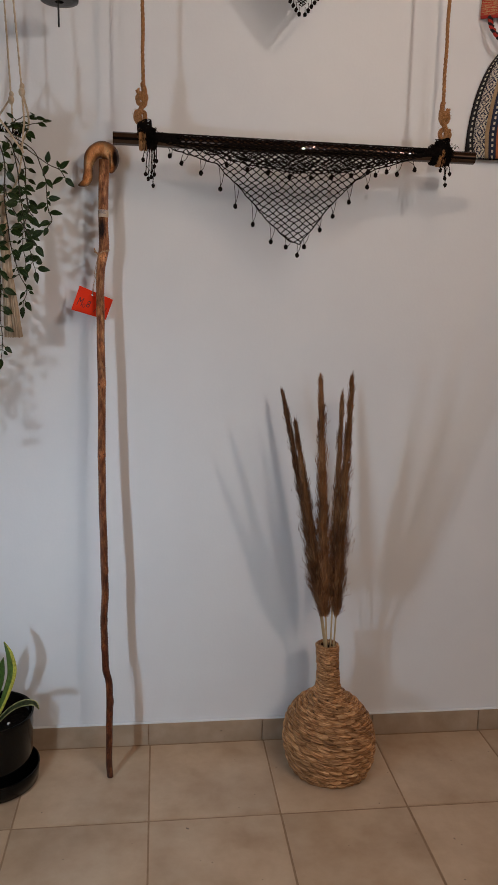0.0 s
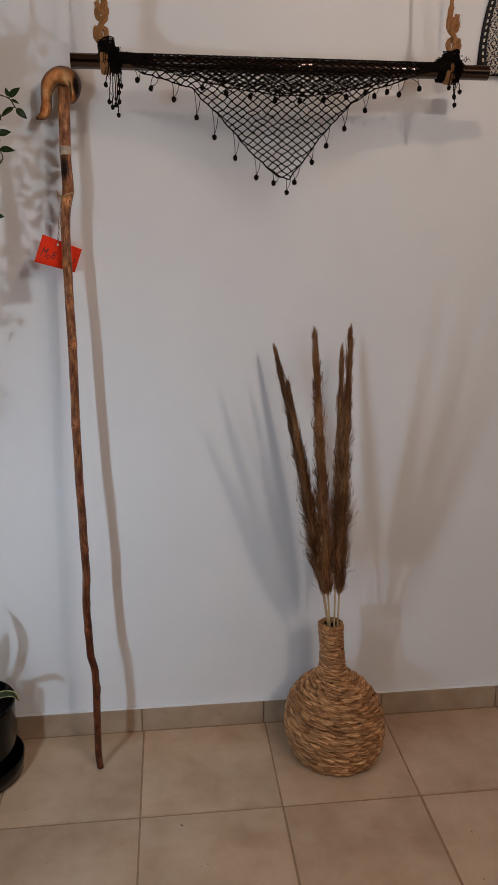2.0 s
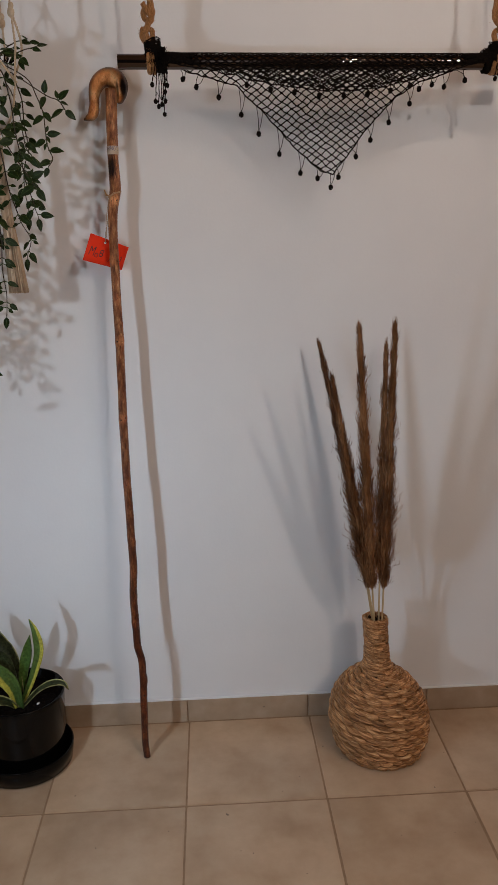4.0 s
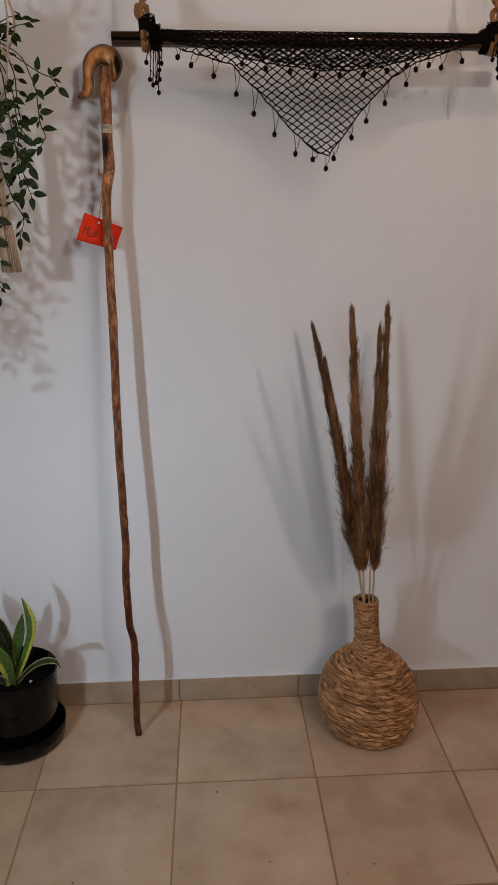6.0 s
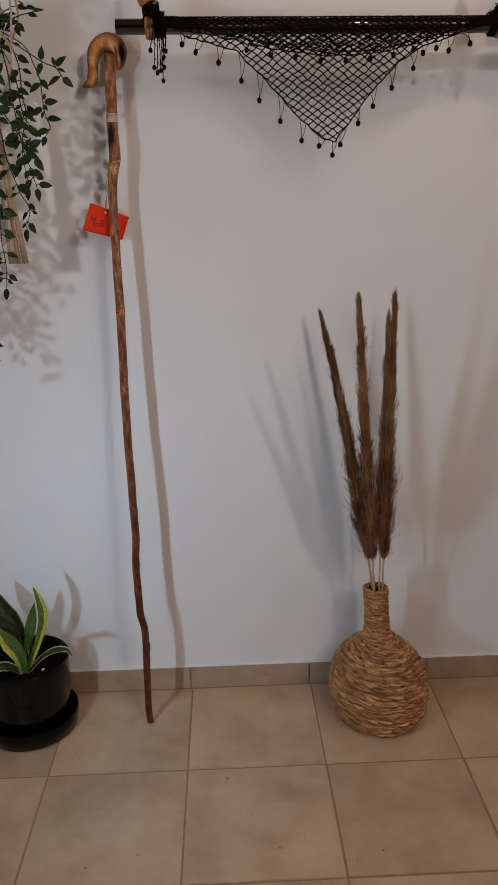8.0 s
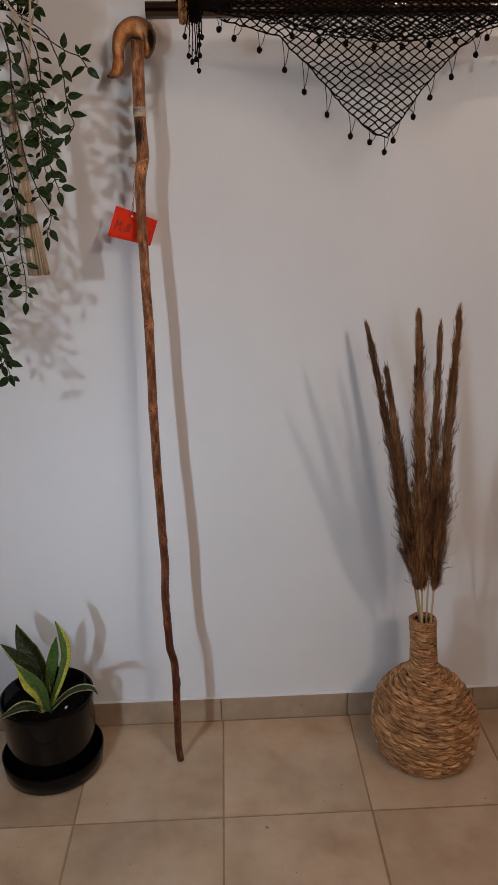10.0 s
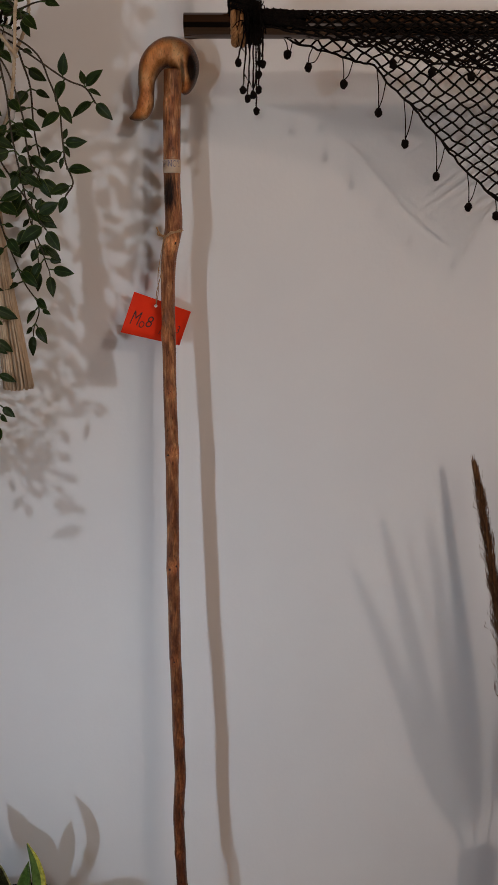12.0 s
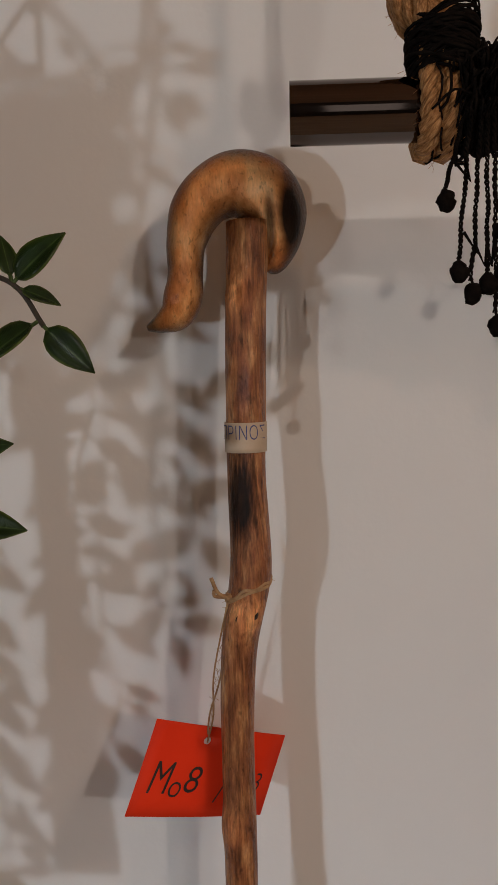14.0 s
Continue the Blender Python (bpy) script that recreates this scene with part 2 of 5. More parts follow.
def varnish(nt, p, height, bump, distance, rough, coat, polish=0.07):
    p.inputs["Roughness"].default_value = rough
    p.inputs["Specular IOR Level"].default_value = 0.14
    p.inputs["Coat Weight"].default_value = coat
    p.inputs["Coat Roughness"].default_value = polish
    b = node(nt, "ShaderNodeBump", Strength=bump, Distance=distance)
    nt.links.new(height, b.inputs["Height"])
    nt.links.new(b.outputs[0], p.inputs["Normal"])
    nt.links.new(b.outputs[0], p.inputs["Coat Normal"])


def stick_wood(knots):
    """Varnished branch wood: dark reddish below, paler towards the handle, fine drawn-out grain over soft patches."""
    m, nt, p = nodes_of("varnished_branch_wood")
    tc = nt.nodes.new("ShaderNodeTexCoord")
    patch = grain_noise(nt, tc, 75.0, (1.5, 1.5, 0.42), 5.0, 0.6)
    grain = grain_noise(nt, tc, 620.0, (1.0, 1.0, 0.07), 4.0, 0.65)
    fleck = grain_noise(nt, tc, 240.0, (1.0, 1.0, 0.45), 2.0)
    pale = ramp(nt, patch, [(0.32, (0.130, 0.041, 0.016)), (0.45, (0.235, 0.083, 0.031)), (0.56, (0.35, 0.142, 0.053)), (0.70, (0.56, 0.285, 0.120))])
    dark = ramp(nt, patch, [(0.32, (0.042, 0.009, 0.004)), (0.46, (0.072, 0.017, 0.006)), (0.58, (0.110, 0.028, 0.009)), (0.72, (0.21, 0.068, 0.021))])
    sep = nt.nodes.new("ShaderNodeSeparateXYZ")
    nt.links.new(tc.outputs["Object"], sep.inputs[0])
    mix = nt.nodes.new("ShaderNodeMix")
    mix.data_type = "RGBA"
    nt.links.new(spread(nt, sep.outputs[2], 0.35, 1.35, 0.0, 1.0), mix.inputs[0])
    nt.links.new(dark.outputs[0], mix.inputs[6])
    nt.links.new(pale.outputs[0], mix.inputs[7])
    c = tone(nt, mix.outputs[2], spread(nt, grain, 0.30, 0.66, 0.45, 1.45))
    c = tone(nt, c, spread(nt, fleck, 0.28, 0.40, 0.52, 1.0))
    # paler swellings round the knots, and a burnt spot below the tape
    for centre in knots:
        c = tone(nt, c, spot_tone(nt, tc, centre, (105.0, 105.0, 75.0), patch, 1.7))
    burnt = spot_tone(nt, tc, (-0.114, -0.082, 1.447), (95.0, 50.0, 30.0), grain, 0.08)
    c = tone(nt, c, burnt)
    nt.links.new(c, p.inputs["Base Color"])
    rough_up = grain_noise(nt, tc, 430.0, (1.0, 1.0, 0.35), 4.0, 0.6)
    varnish(nt, p, rough_up, 0.95, 0.0016, 0.42, 0.6, 0.10)
    nt.links.new(spread(nt, burnt, 0.0, 1.0, 0.06, 0.6), p.inputs["Coat Weight"])
    return m


def crook_wood():
    """Smooth honey-coloured carved wood, freckled, singed at the curled tip, with one dark oval spot; shade and
    singeing are coloured into its outer and inner edges and its groove.
    """
    m, nt, p = nodes_of("varnished_honey_wood")
    tc = nt.nodes.new("ShaderNodeTexCoord")
    patch = grain_noise(nt, tc, 45.0, (1.0, 1.0, 0.6), 4.0, 0.55)
    fleck = grain_noise(nt, tc, 420.0, (1.0, 1.0, 0.5), 3.0)
    fine = grain_noise(nt, tc, 800.0, (1.0, 1.0, 0.2), 3.0)
    base = ramp(nt, patch, [(0.32, (0.36, 0.100, 0.026)), (0.44, (0.58, 0.205, 0.058)), (0.56, (0.78, 0.345, 0.120)), (0.70, (0.93, 0.54, 0.24))])
    c = tone(nt, base.outputs[0], spread(nt, fleck, 0.30, 0.44, 0.55, 1.0))
    c = tone(nt, c, spread(nt, fine, 0.3, 0.7, 0.85, 1.10))
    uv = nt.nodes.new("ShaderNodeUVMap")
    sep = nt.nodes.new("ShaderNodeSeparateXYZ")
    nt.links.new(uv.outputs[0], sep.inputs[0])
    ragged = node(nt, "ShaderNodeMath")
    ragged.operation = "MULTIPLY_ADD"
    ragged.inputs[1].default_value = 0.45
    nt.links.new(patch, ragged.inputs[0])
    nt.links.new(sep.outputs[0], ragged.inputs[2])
    # both edges darkened in the colour: shade of the rounding together with singeing
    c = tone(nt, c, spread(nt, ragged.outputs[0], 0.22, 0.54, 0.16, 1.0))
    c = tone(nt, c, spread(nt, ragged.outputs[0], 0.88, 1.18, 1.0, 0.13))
    ends = node(nt, "ShaderNodeMath")
    ends.operation = "MULTIPLY_ADD"
    ends.inputs[1].default_value = 0.16
    nt.links.new(patch, ends.inputs[0])
    nt.links.new(sep.outputs[1], ends.inputs[2])
    c = tone(nt, c, spread(nt, ends.outputs[0], 0.94, 1.06, 1.0, 0.12))
    c = tone(nt, c, spot_tone(nt, tc, (-0.0800, -0.066, 1.6135), (118.0, 18.0, 42.0), patch, 0.03))
    # shade of the carved groove, painted as a narrow dark spot
    c = tone(nt, c, spot_tone(nt, tc, (-0.0925, -0.070, 1.6085), (260.0, 18.0, 44.0), patch, 0.22))
    nt.links.new(c, p.inputs["Base Color"])
    rough_up = grain_noise(nt, tc, 520.0, (1.0, 1.0, 0.6), 4.0, 0.65)
    varnish(nt, p, rough_up, 0.60, 0.0012, 0.38, 0.35, 0.13)
    return m


M_CROOK = crook_wood()
M_BACK = mottled("muted_room_wall", [(0.3, (0.040, 0.032, 0.027)), (0.7, (0.075, 0.060, 0.050))], 1.2, 6, 0.8, 0.1, 40)
M_LEAF = leaf_material("glossy_dark_leaf", (0.0085, 0.019, 0.0032), (0.050, 0.080, 0.022), (0.045, 0.062, 0.010), 0.46, 0.07, 0.34, 0.30)
M_SNAKE = leaf_material("yellow_edged_leaf", (0.070, 0.120, 0.028), (0.085, 0.145, 0.036), (0.42, 0.38, 0.060), 0.38, 0.06, 0.34, 0.30)
M_GREYLEAF = leaf_material("grey_green_leaf", (0.030, 0.036, 0.014), (0.042, 0.052, 0.022), (0.30, 0.29, 0.12), 0.46, 0.05, 0.4, 0.5)
M_GREENBLADE = leaf_material("plain_green_leaf", (0.060, 0.115, 0.022), (0.085, 0.150, 0.034), (0.10, 0.145, 0.035), 0.47, 0.05, 0.34, 0.35)

# ---- mesh helpers ----


class Geo:
    """Collects faces of one mesh: tubes, sheets and turned shapes."""

    def __init__(self, mapped=False):
        self.v, self.f, self.uv, self.mapped = [], [], {}, mapped

    def tube(self, path, radius, sides=6, caps=True, flat=1.0, up=None):
        path = [Vector(p) for p in path]
        n, base = len(path), len(self.v)
        side = None
        for i, p in enumerate(path):
            d = (path[min(i + 1, n - 1)] - path[max(i - 1, 0)]).normalized()
            ref = up or side or (Vector((0, 0, 1)) if abs(d.z) < 0.9 else Vector((1, 0, 0)))
            ref = Vector(ref)
            side = (ref - d * ref.dot(d)).normalized()
            other = d.cross(side)
            r = radius[i] if isinstance(radius, (list, tuple)) else radius
            for k in range(sides):
                a = 2 * math.pi * k / sides
                if self.mapped:
                    self.uv[len(self.v)] = (abs(2 * k / sides - 1), i / (n - 1))
                self.v.append(p + side * (r * flat * math.cos(a)) + other * (r * math.sin(a)))
        for i in range(n - 1):
            for k in range(sides):
                a, b = base + i * sides + k, base + i * sides + (k + 1) % sides
                self.f.append((a, b, b + sides, a + sides))
        if caps:
            self.f.append(tuple(base + k for k in reversed(range(sides))))
            self.f.append(tuple(base + (n - 1) * sides + k for k in range(sides)))
        return self

    def lathe(self, profile, centre=(0, 0, 0), sides=48, wobble=None):
        base, c = len(self.v), Vector(centre)
        for j, (r, z) in enumerate(profile):
            for k in range(sides):
                a = 2 * math.pi * k / sides
                q = r + (wobble(a, z) if wobble else 0)
                self.v.append(c + Vector((q * math.cos(a), q * math.sin(a), z)))
        for j in range(len(profile) - 1):
            for k in range(sides):
                a, b = base + j * sides + k, base + j * sides + (k + 1) % sides
                self.f.append((a, b, b + sides, a + sides))
        return self

    def sheet(self, rows):
        """Rows of equally many points; texture coordinates run across and along."""
        base, n = len(self.v), len(rows[0])
        for j, row in enumerate(rows):
            for i, p in enumerate(row):
                self.uv[len(self.v)] = (i / (n - 1), j / (len(rows) - 1))
                self.v.append(Vector(p))
        for j in range(len(rows) - 1):
            for i in range(n - 1):
                a = base + j * n + i
                self.f.append((a, a + 1, a + n + 1, a + n))
        return self

    def ball(self, c, r, squash=1.0, rings=5, sides=8):
        prof = [(max(1e-5, r * math.sin(math.pi * i / rings)), -r * squash * math.cos(math.pi * i / rings)) for i in range(rings + 1)]
        return self.lathe(prof, c, sides)

    def box(self, lo, hi, bevel=0.0):
        bm = bmesh.new()
        bmesh.ops.create_cube(bm, size=1)
        for v in bm.verts:
            v.co = Vector([lo[i] + (v.co[i] + 0.5) * (hi[i] - lo[i]) for i in range(3)])
        if bevel:
            bmesh.ops.bevel(bm, geom=bm.edges[:], offset=bevel, segments=2, affect="EDGES")
        base = len(self.v)
        bm.verts.index_update()
        self.v += [v.co.copy() for v in bm.verts]
        self.f += [tuple(base + v.index for v in f.verts) for f in bm.faces]
        bm.free()
        return self

    def mesh(self, name, material, smooth=True):
        me = bpy.data.meshes.new(name)
        me.from_pydata([tuple(v) for v in self.v], [], self.f)
        if self.uv:
            layer = me.uv_layers.new(name="UVMap")
            for loop in me.loops:
                layer.data[loop.index].uv = self.uv.get(loop.vertex_index, (0.5, 0.5))
        me.materials.append(material)
        if smooth:
            me.polygons.foreach_set("use_smooth", [True] * len(me.polygons))
        me.validate()
        return me


def part(name, geo, material, parent=None, label="", smooth=True, thick=0.0):
    """Links what geo holds as one mesh object, under its thing where one is given."""
    ob = new(name, geo.mesh(name, material, smooth))
    if parent:
        ob.parent = parent
        ob.matrix_parent_inverse = parent.matrix_basis.inverted()
    if label:
        tagged(ob, label)
    if thick:
        mod = ob.modifiers.new("thickness", "SOLIDIFY")
        mod.thickness, mod.offset = thick, 0
    return ob


def thing(name, at, label, category, group="", kind=""):
    ob = new(name)
    ob.empty_display_size = 0.05
    ob.location = at
    bpy.context.view_layer.update()
    return tagged(ob, label, category, group, kind)


def spline(points, n):
    """Catmull-Rom through the points (of any dimension), n samples."""
    pts = [np.array(p, float) for p in points]
    pts = [2 * pts[0] - pts[1]] + pts + [2 * pts[-1] - pts[-2]]
    out, m = [], len(pts) - 3
    for s in np.linspace(0, m, n):
        i = min(int(s), m - 1)
        t = s - i
        a, b, c, d = pts[i:i + 4]
        out.append(0.5 * (2 * b + (c - a) * t + (2 * a - 5 * b + 4 * c - d) * t * t + (3 * b - a - 3 * c + d) * t ** 3))
    return out


def wob(x, y=0.0, z=0.0):
    return noise.noise(Vector((x, y, z)))


def lettering(text, size, weight=0.0):
    """Flat letters of the built-in font as a mesh, lying in x and y."""
    cu = bpy.data.curves.new("letters", "FONT")
    cu.body, cu.size, cu.align_x, cu.align_y = text, size, "CENTER", "CENTER"
    cu.resolution_u, cu.offset = 3, weight
    ob = bpy.data.objects.new("letters", cu)
    scene.collection.objects.link(ob)
    bpy.context.view_layer.update()
    me = bpy.data.meshes.new_from_object(ob.evaluated_get(bpy.context.evaluated_depsgraph_get()))
    bpy.data.objects.remove(ob)
    bm = bmesh.new()
    bm.from_mesh(me)
    bmesh.ops.triangulate(bm, faces=bm.faces[:])
    bmesh.ops.subdivide_edges(bm, edges=[e for e in bm.edges if e.calc_length() > size * 0.2], cuts=2)
    bmesh.ops.triangulate(bm, faces=bm.faces[:])
    bm.verts.index_update()
    g = Geo()
    g.v = [v.co.copy() for v in bm.verts]
    g.f = [tuple(v.index for v in f.verts) for f in bm.faces]
    bm.free()
    return g


# ---- room ----
X0, X1, Y0, ZC = -1.7, 2.01, -3.4, 2.75
tagged(part("wall_north", Geo().box((X0 - 0.15, 0, -0.1), (X1 + 0.15, 0.15, ZC)), M_WALL, smooth=False), "smooth white painted plaster wall", "wall", kind="structure")
tagged(part("wall_south", Geo().box((X0 - 0.15, Y0 - 0.15, -0.1), (X1 + 0.15, Y0, ZC)), M_BACK, smooth=False), "muted painted wall", "wall", kind="structure")
tagged(part("wall_east", Geo().box((X1, Y0, -0.1), (X1 + 0.15, 0, ZC)), M_BACK, smooth=False), "muted painted wall", "wall", kind="structure")
g = Geo()
WY0, WY1, WZ0, WZ1 = -2.2, -1.2, 0.75, 2.05
g.box((X0 - 0.15, Y0, -0.1), (X0, WY0, ZC)).box((X0 - 0.15, WY1, -0.1), (X0, 0, ZC))
g.box((X0 - 0.15, WY0, -0.1), (X0, WY1, WZ0)).box((X0 - 0.15, WY0, WZ1), (X0, WY1, ZC))
tagged(part("wall_west", g, M_BACK, smooth=False), "muted painted wall with a window opening", "wall", kind="structure")
tagged(part("ceiling", Geo().box((X0 - 0.15, Y0 - 0.15, ZC), (X1 + 0.15, 0.15, ZC + 0.15)), M_CEIL, smooth=False), "plain brown wooden ceiling", "ceiling", kind="structure")
floor = tagged(part("floor", Geo().box((X0, Y0, -0.12), (X1, 0, -0.0013)), M_GROUT, smooth=False), "beige square ceramic floor tiles with brown joints", "floor", kind="structure")
skirting = tagged(part("baseboard", Geo().box((X0, -0.006, -0.002), (X1, -0.001, 0.064)), M_GROUT, smooth=False), "beige ceramic tile skirting along the wall", "baseboard", kind="structure")

# ---- things: walking stick ----


def stick_line(z):
    """Centre and radius of the leaning shaft at height z."""
    xs = [(0.0, -0.105), (0.045, -0.109), (0.127, -0.107), (0.19, -0.105), (0.272, -0.106), (0.305, -0.115), (0.363, -0.117), (0.44, -0.119), (0.514, -0.115), (0.63, -0.116),
          (0.73, -0.119), (0.88, -0.120), (1.03, -0.118), (1.22, -0.119), (1.32, -0.1190), (1.358, -0.1175), (1.40, -0.1085), (1.468, -0.1103), (1.536, -0.1095), (1.62, -0.1055)]
    x = np.interp(z, [a for a, _ in xs], [b for _, b in xs])
    r = np.interp(z, [0, 0.25, 0.6, 1.0, 1.3, 1.36, 1.40, 1.46, 1.62], [0.0086, 0.0091, 0.0096, 0.0099, 0.0102, 0.0112, 0.0128, 0.0120, 0.0130])
    return Vector((x, -0.156 + 0.0575 * z, z)), r


KNOTS = [(0.150, 4.5), (0.178, 4.9), (0.215, 0.4), (0.30, 2.2), (0.37, 4.3), (0.50, 4.9), (0.44, 1.0), (0.58, 5.5), (0.725, 4.6), (0.882, 4.4), (0.885, 5.3), (1.064, 4.3), (1.066, 5.4), (1.16, 4.9), (1.245, 4.1), (1.375, 4.5), (1.378, 5.2), (1.568, 4.2)]
M_STICK = stick_wood([stick_line(z)[0] + Vector((math.cos(a), math.sin(a), 0)) * stick_line(z)[1] for z, a in KNOTS])


def walking_stick():
    root = thing("walking_stick", (-0.105, -0.156, 0), "crooked brown varnished wooden shepherd's stick leaning on the wall", "walking stick")
    g, sides, n = Geo(), 20, 300
    knots = KNOTS
    for i in range(n):
        z = 1.6155 * i / (n - 1)
        c, r = stick_line(z)
        c0, c1 = stick_line(max(0, z - 0.012))[0], stick_line(min(1.6155, z + 0.012))[0]
        c = (c0 + c * 2 + c1) / 4 + Vector((wob(z * 9, 3) * 0.0016, wob(z * 9, 7) * 0.0016, 0))
        for k in range(sides):
            a = 2 * math.pi * k / sides
            q = r * (1 + 0.06 * wob(math.cos(a) * 1.3, math.sin(a) * 1.3, z * 14) + 0.035 * wob(math.cos(a) * 5, math.sin(a) * 5, z * 22))
            for kz, ka in knots:
                d = math.hypot((z - kz) / 0.010, math.sin((a - ka) / 2) * 2 * r / 0.007)
                q += 0.0034 * math.exp(-d * d) - 0.0034 * math.exp(-(d * 2.6) ** 2)
            g.v.append(c + Vector((q * math.cos(a), q * math.sin(a), 0)))
    for i in range(n - 1):
        for k in range(sides):
            a, b = i * sides + k, i * sides + (k + 1) % sides
            g.f.append((a, b, b + sides, a + sides))
    g.f += [tuple(reversed(range(sides))), tuple((n - 1) * sides + k for k in range(sides))]
    part("shaft", g, M_STICK, root)
    # dark knot holes on the shaft
    for kz, ka in knots:
        if not 4.0 < ka < 5.6:
            continue
        c, r = stick_line(kz)
        top = r * (1 + 0.06 * wob(math.cos(ka) * 1.3, math.sin(ka) * 1.3, kz * 14) + 0.035 * wob(math.cos(ka) * 5, math.sin(ka) * 5, kz * 22))
        for oz, oa in knots:
            d = math.hypot((kz - oz) / 0.010, math.sin((ka - oa) / 2) * 2 * r / 0.007)
            top += 0.0034 * math.exp(-d * d) - 0.0034 * math.exp(-(d * 2.6) ** 2)
        c = c + Vector((wob(kz * 9, 3) * 0.0016, wob(kz * 9, 7) * 0.0016, 0))
        h = Geo()
        out = Vector((math.cos(ka), math.sin(ka), 0))
        side = Vector((-out.y, out.x, 0))
        ring = []
        for k in range(10):
            a = 2 * math.pi * k / 10
            p = c + out * (top + 0.0003) + side * (0.0020 * math.cos(a)) + Vector((0, 0, 0.0030 * math.sin(a)))
            ring.append(p)
        h.v = ring + [p + out * 0.0006 for p in ring]
        h.f = [tuple(range(10)), tuple(range(10, 20))] + [(k, (k + 1) % 10, 10 + (k + 1) % 10, 10 + k) for k in range(10)]
        part("knot_hole", h, M_CHAR, root, "dark knot hole")

    # crook
    g, sides = Geo(), 56
    ctrl = [(-0.0965, 1.5860, 0.0050, 0.007), (-0.0915, 1.592, 0.0102, 0.013), (-0.0875, 1.606, 0.0150, 0.018), (-0.0890, 1.621, 0.0190, 0.021), (-0.0985, 1.633, 0.0218, 0.022),
            (-0.114, 1.6375, 0.0198, 0.0215), (-0.130, 1.632, 0.0175, 0.0205), (-0.1405, 1.619, 0.0155, 0.019), (-0.1455, 1.602, 0.0122, 0.0165), (-0.1465, 1.585, 0.0110, 0.0155),
            (-0.1480, 1.571, 0.0122, 0.0145), (-0.1535, 1.560, 0.0108, 0.012), (-0.1625, 1.5545, 0.0066, 0.008), (-0.1715, 1.5515, 0.0020, 0.003)]
    path = spline(ctrl, 110)
    m = len(path)
    for i, (x, z, r, ry) in enumerate(path):
        x0, z0 = path[max(i - 1, 0)][:2]
        x1, z1 = path[min(i + 1, m - 1)][:2]
        d = Vector((x1 - x0, 0, z1 - z0)).normalized()
        nrm = Vector((-d.z, 0, d.x))
        for k in range(sides):
            a = 2 * math.pi * k / sides
            w = 1 + 0.05 * wob(x * 60 + math.cos(a), z * 60, math.sin(a) * 1.5)
            # the curled end is carved: a groove with raised lips down its face
            if i < 0.32 * m and math.sin(a) > 0:
                fade = min(1.0, (0.32 * m - i) / (0.08 * m)) * min(1.0, i / (0.04 * m))
                q = math.cos(a)
                w += fade * (0.07 * math.exp(-((q - 0.46) / 0.10) ** 2) - 0.13 * math.exp(-((q - 0.20) / 0.11) ** 2) + 0.07 * math.exp(-((q + 0.04) / 0.09) ** 2) - 0.05 * math.exp(-((q + 0.40) / 0.22) ** 2))
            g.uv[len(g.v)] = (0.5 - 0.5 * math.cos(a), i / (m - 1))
            g.v.append(Vector((x, -0.050, z)) + nrm * (r * w * math.cos(a)) + Vector((0, -ry * w * math.sin(a), 0)))
    for i in range(m - 1):
        for k in range(sides):
            a, b = i * sides + k, i * sides + (k + 1) % sides
            g.f.append((a, b, b + sides, a + sides))
    g.f += [tuple(reversed(range(sides))), tuple((m - 1) * sides + k for k in range(sides))]
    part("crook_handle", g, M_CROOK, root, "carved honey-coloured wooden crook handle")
    # paper tape with handwriting
    g = Geo()
    rows = []
    for j in range(7):
        z = 1.4745 + 0.018 * j / 6
        c, r = stick_line(z)
        rows.append([c + Vector((math.cos(a), math.sin(a), 0)) * (r * 1.025 + 0.0003) for a in np.linspace(0, 2 * math.pi, 33)])
    tape = part("paper_tape", g.sheet(rows), M_TAPE, root, "strip of paper tape with blue handwriting", thick=0.0003)
    g = lettering("ΠΡΙΝΟΣ", 0.0120, -0.00016)
    for v in g.v:
        z = 1.4860 + v.y
        c, r = stick_line(1.486)
        a = 4.66 + (v.x * 0.70 - 0.0010) / 0.0128
        v.xyz = c + Vector((math.cos(a), math.sin(a), 0)) * (r * 1.025 + 0.0008) + Vector((0, 0, z - 1.486))
    part("handwriting", g, M_INK_BLUE, tape, smooth=False)
    return root


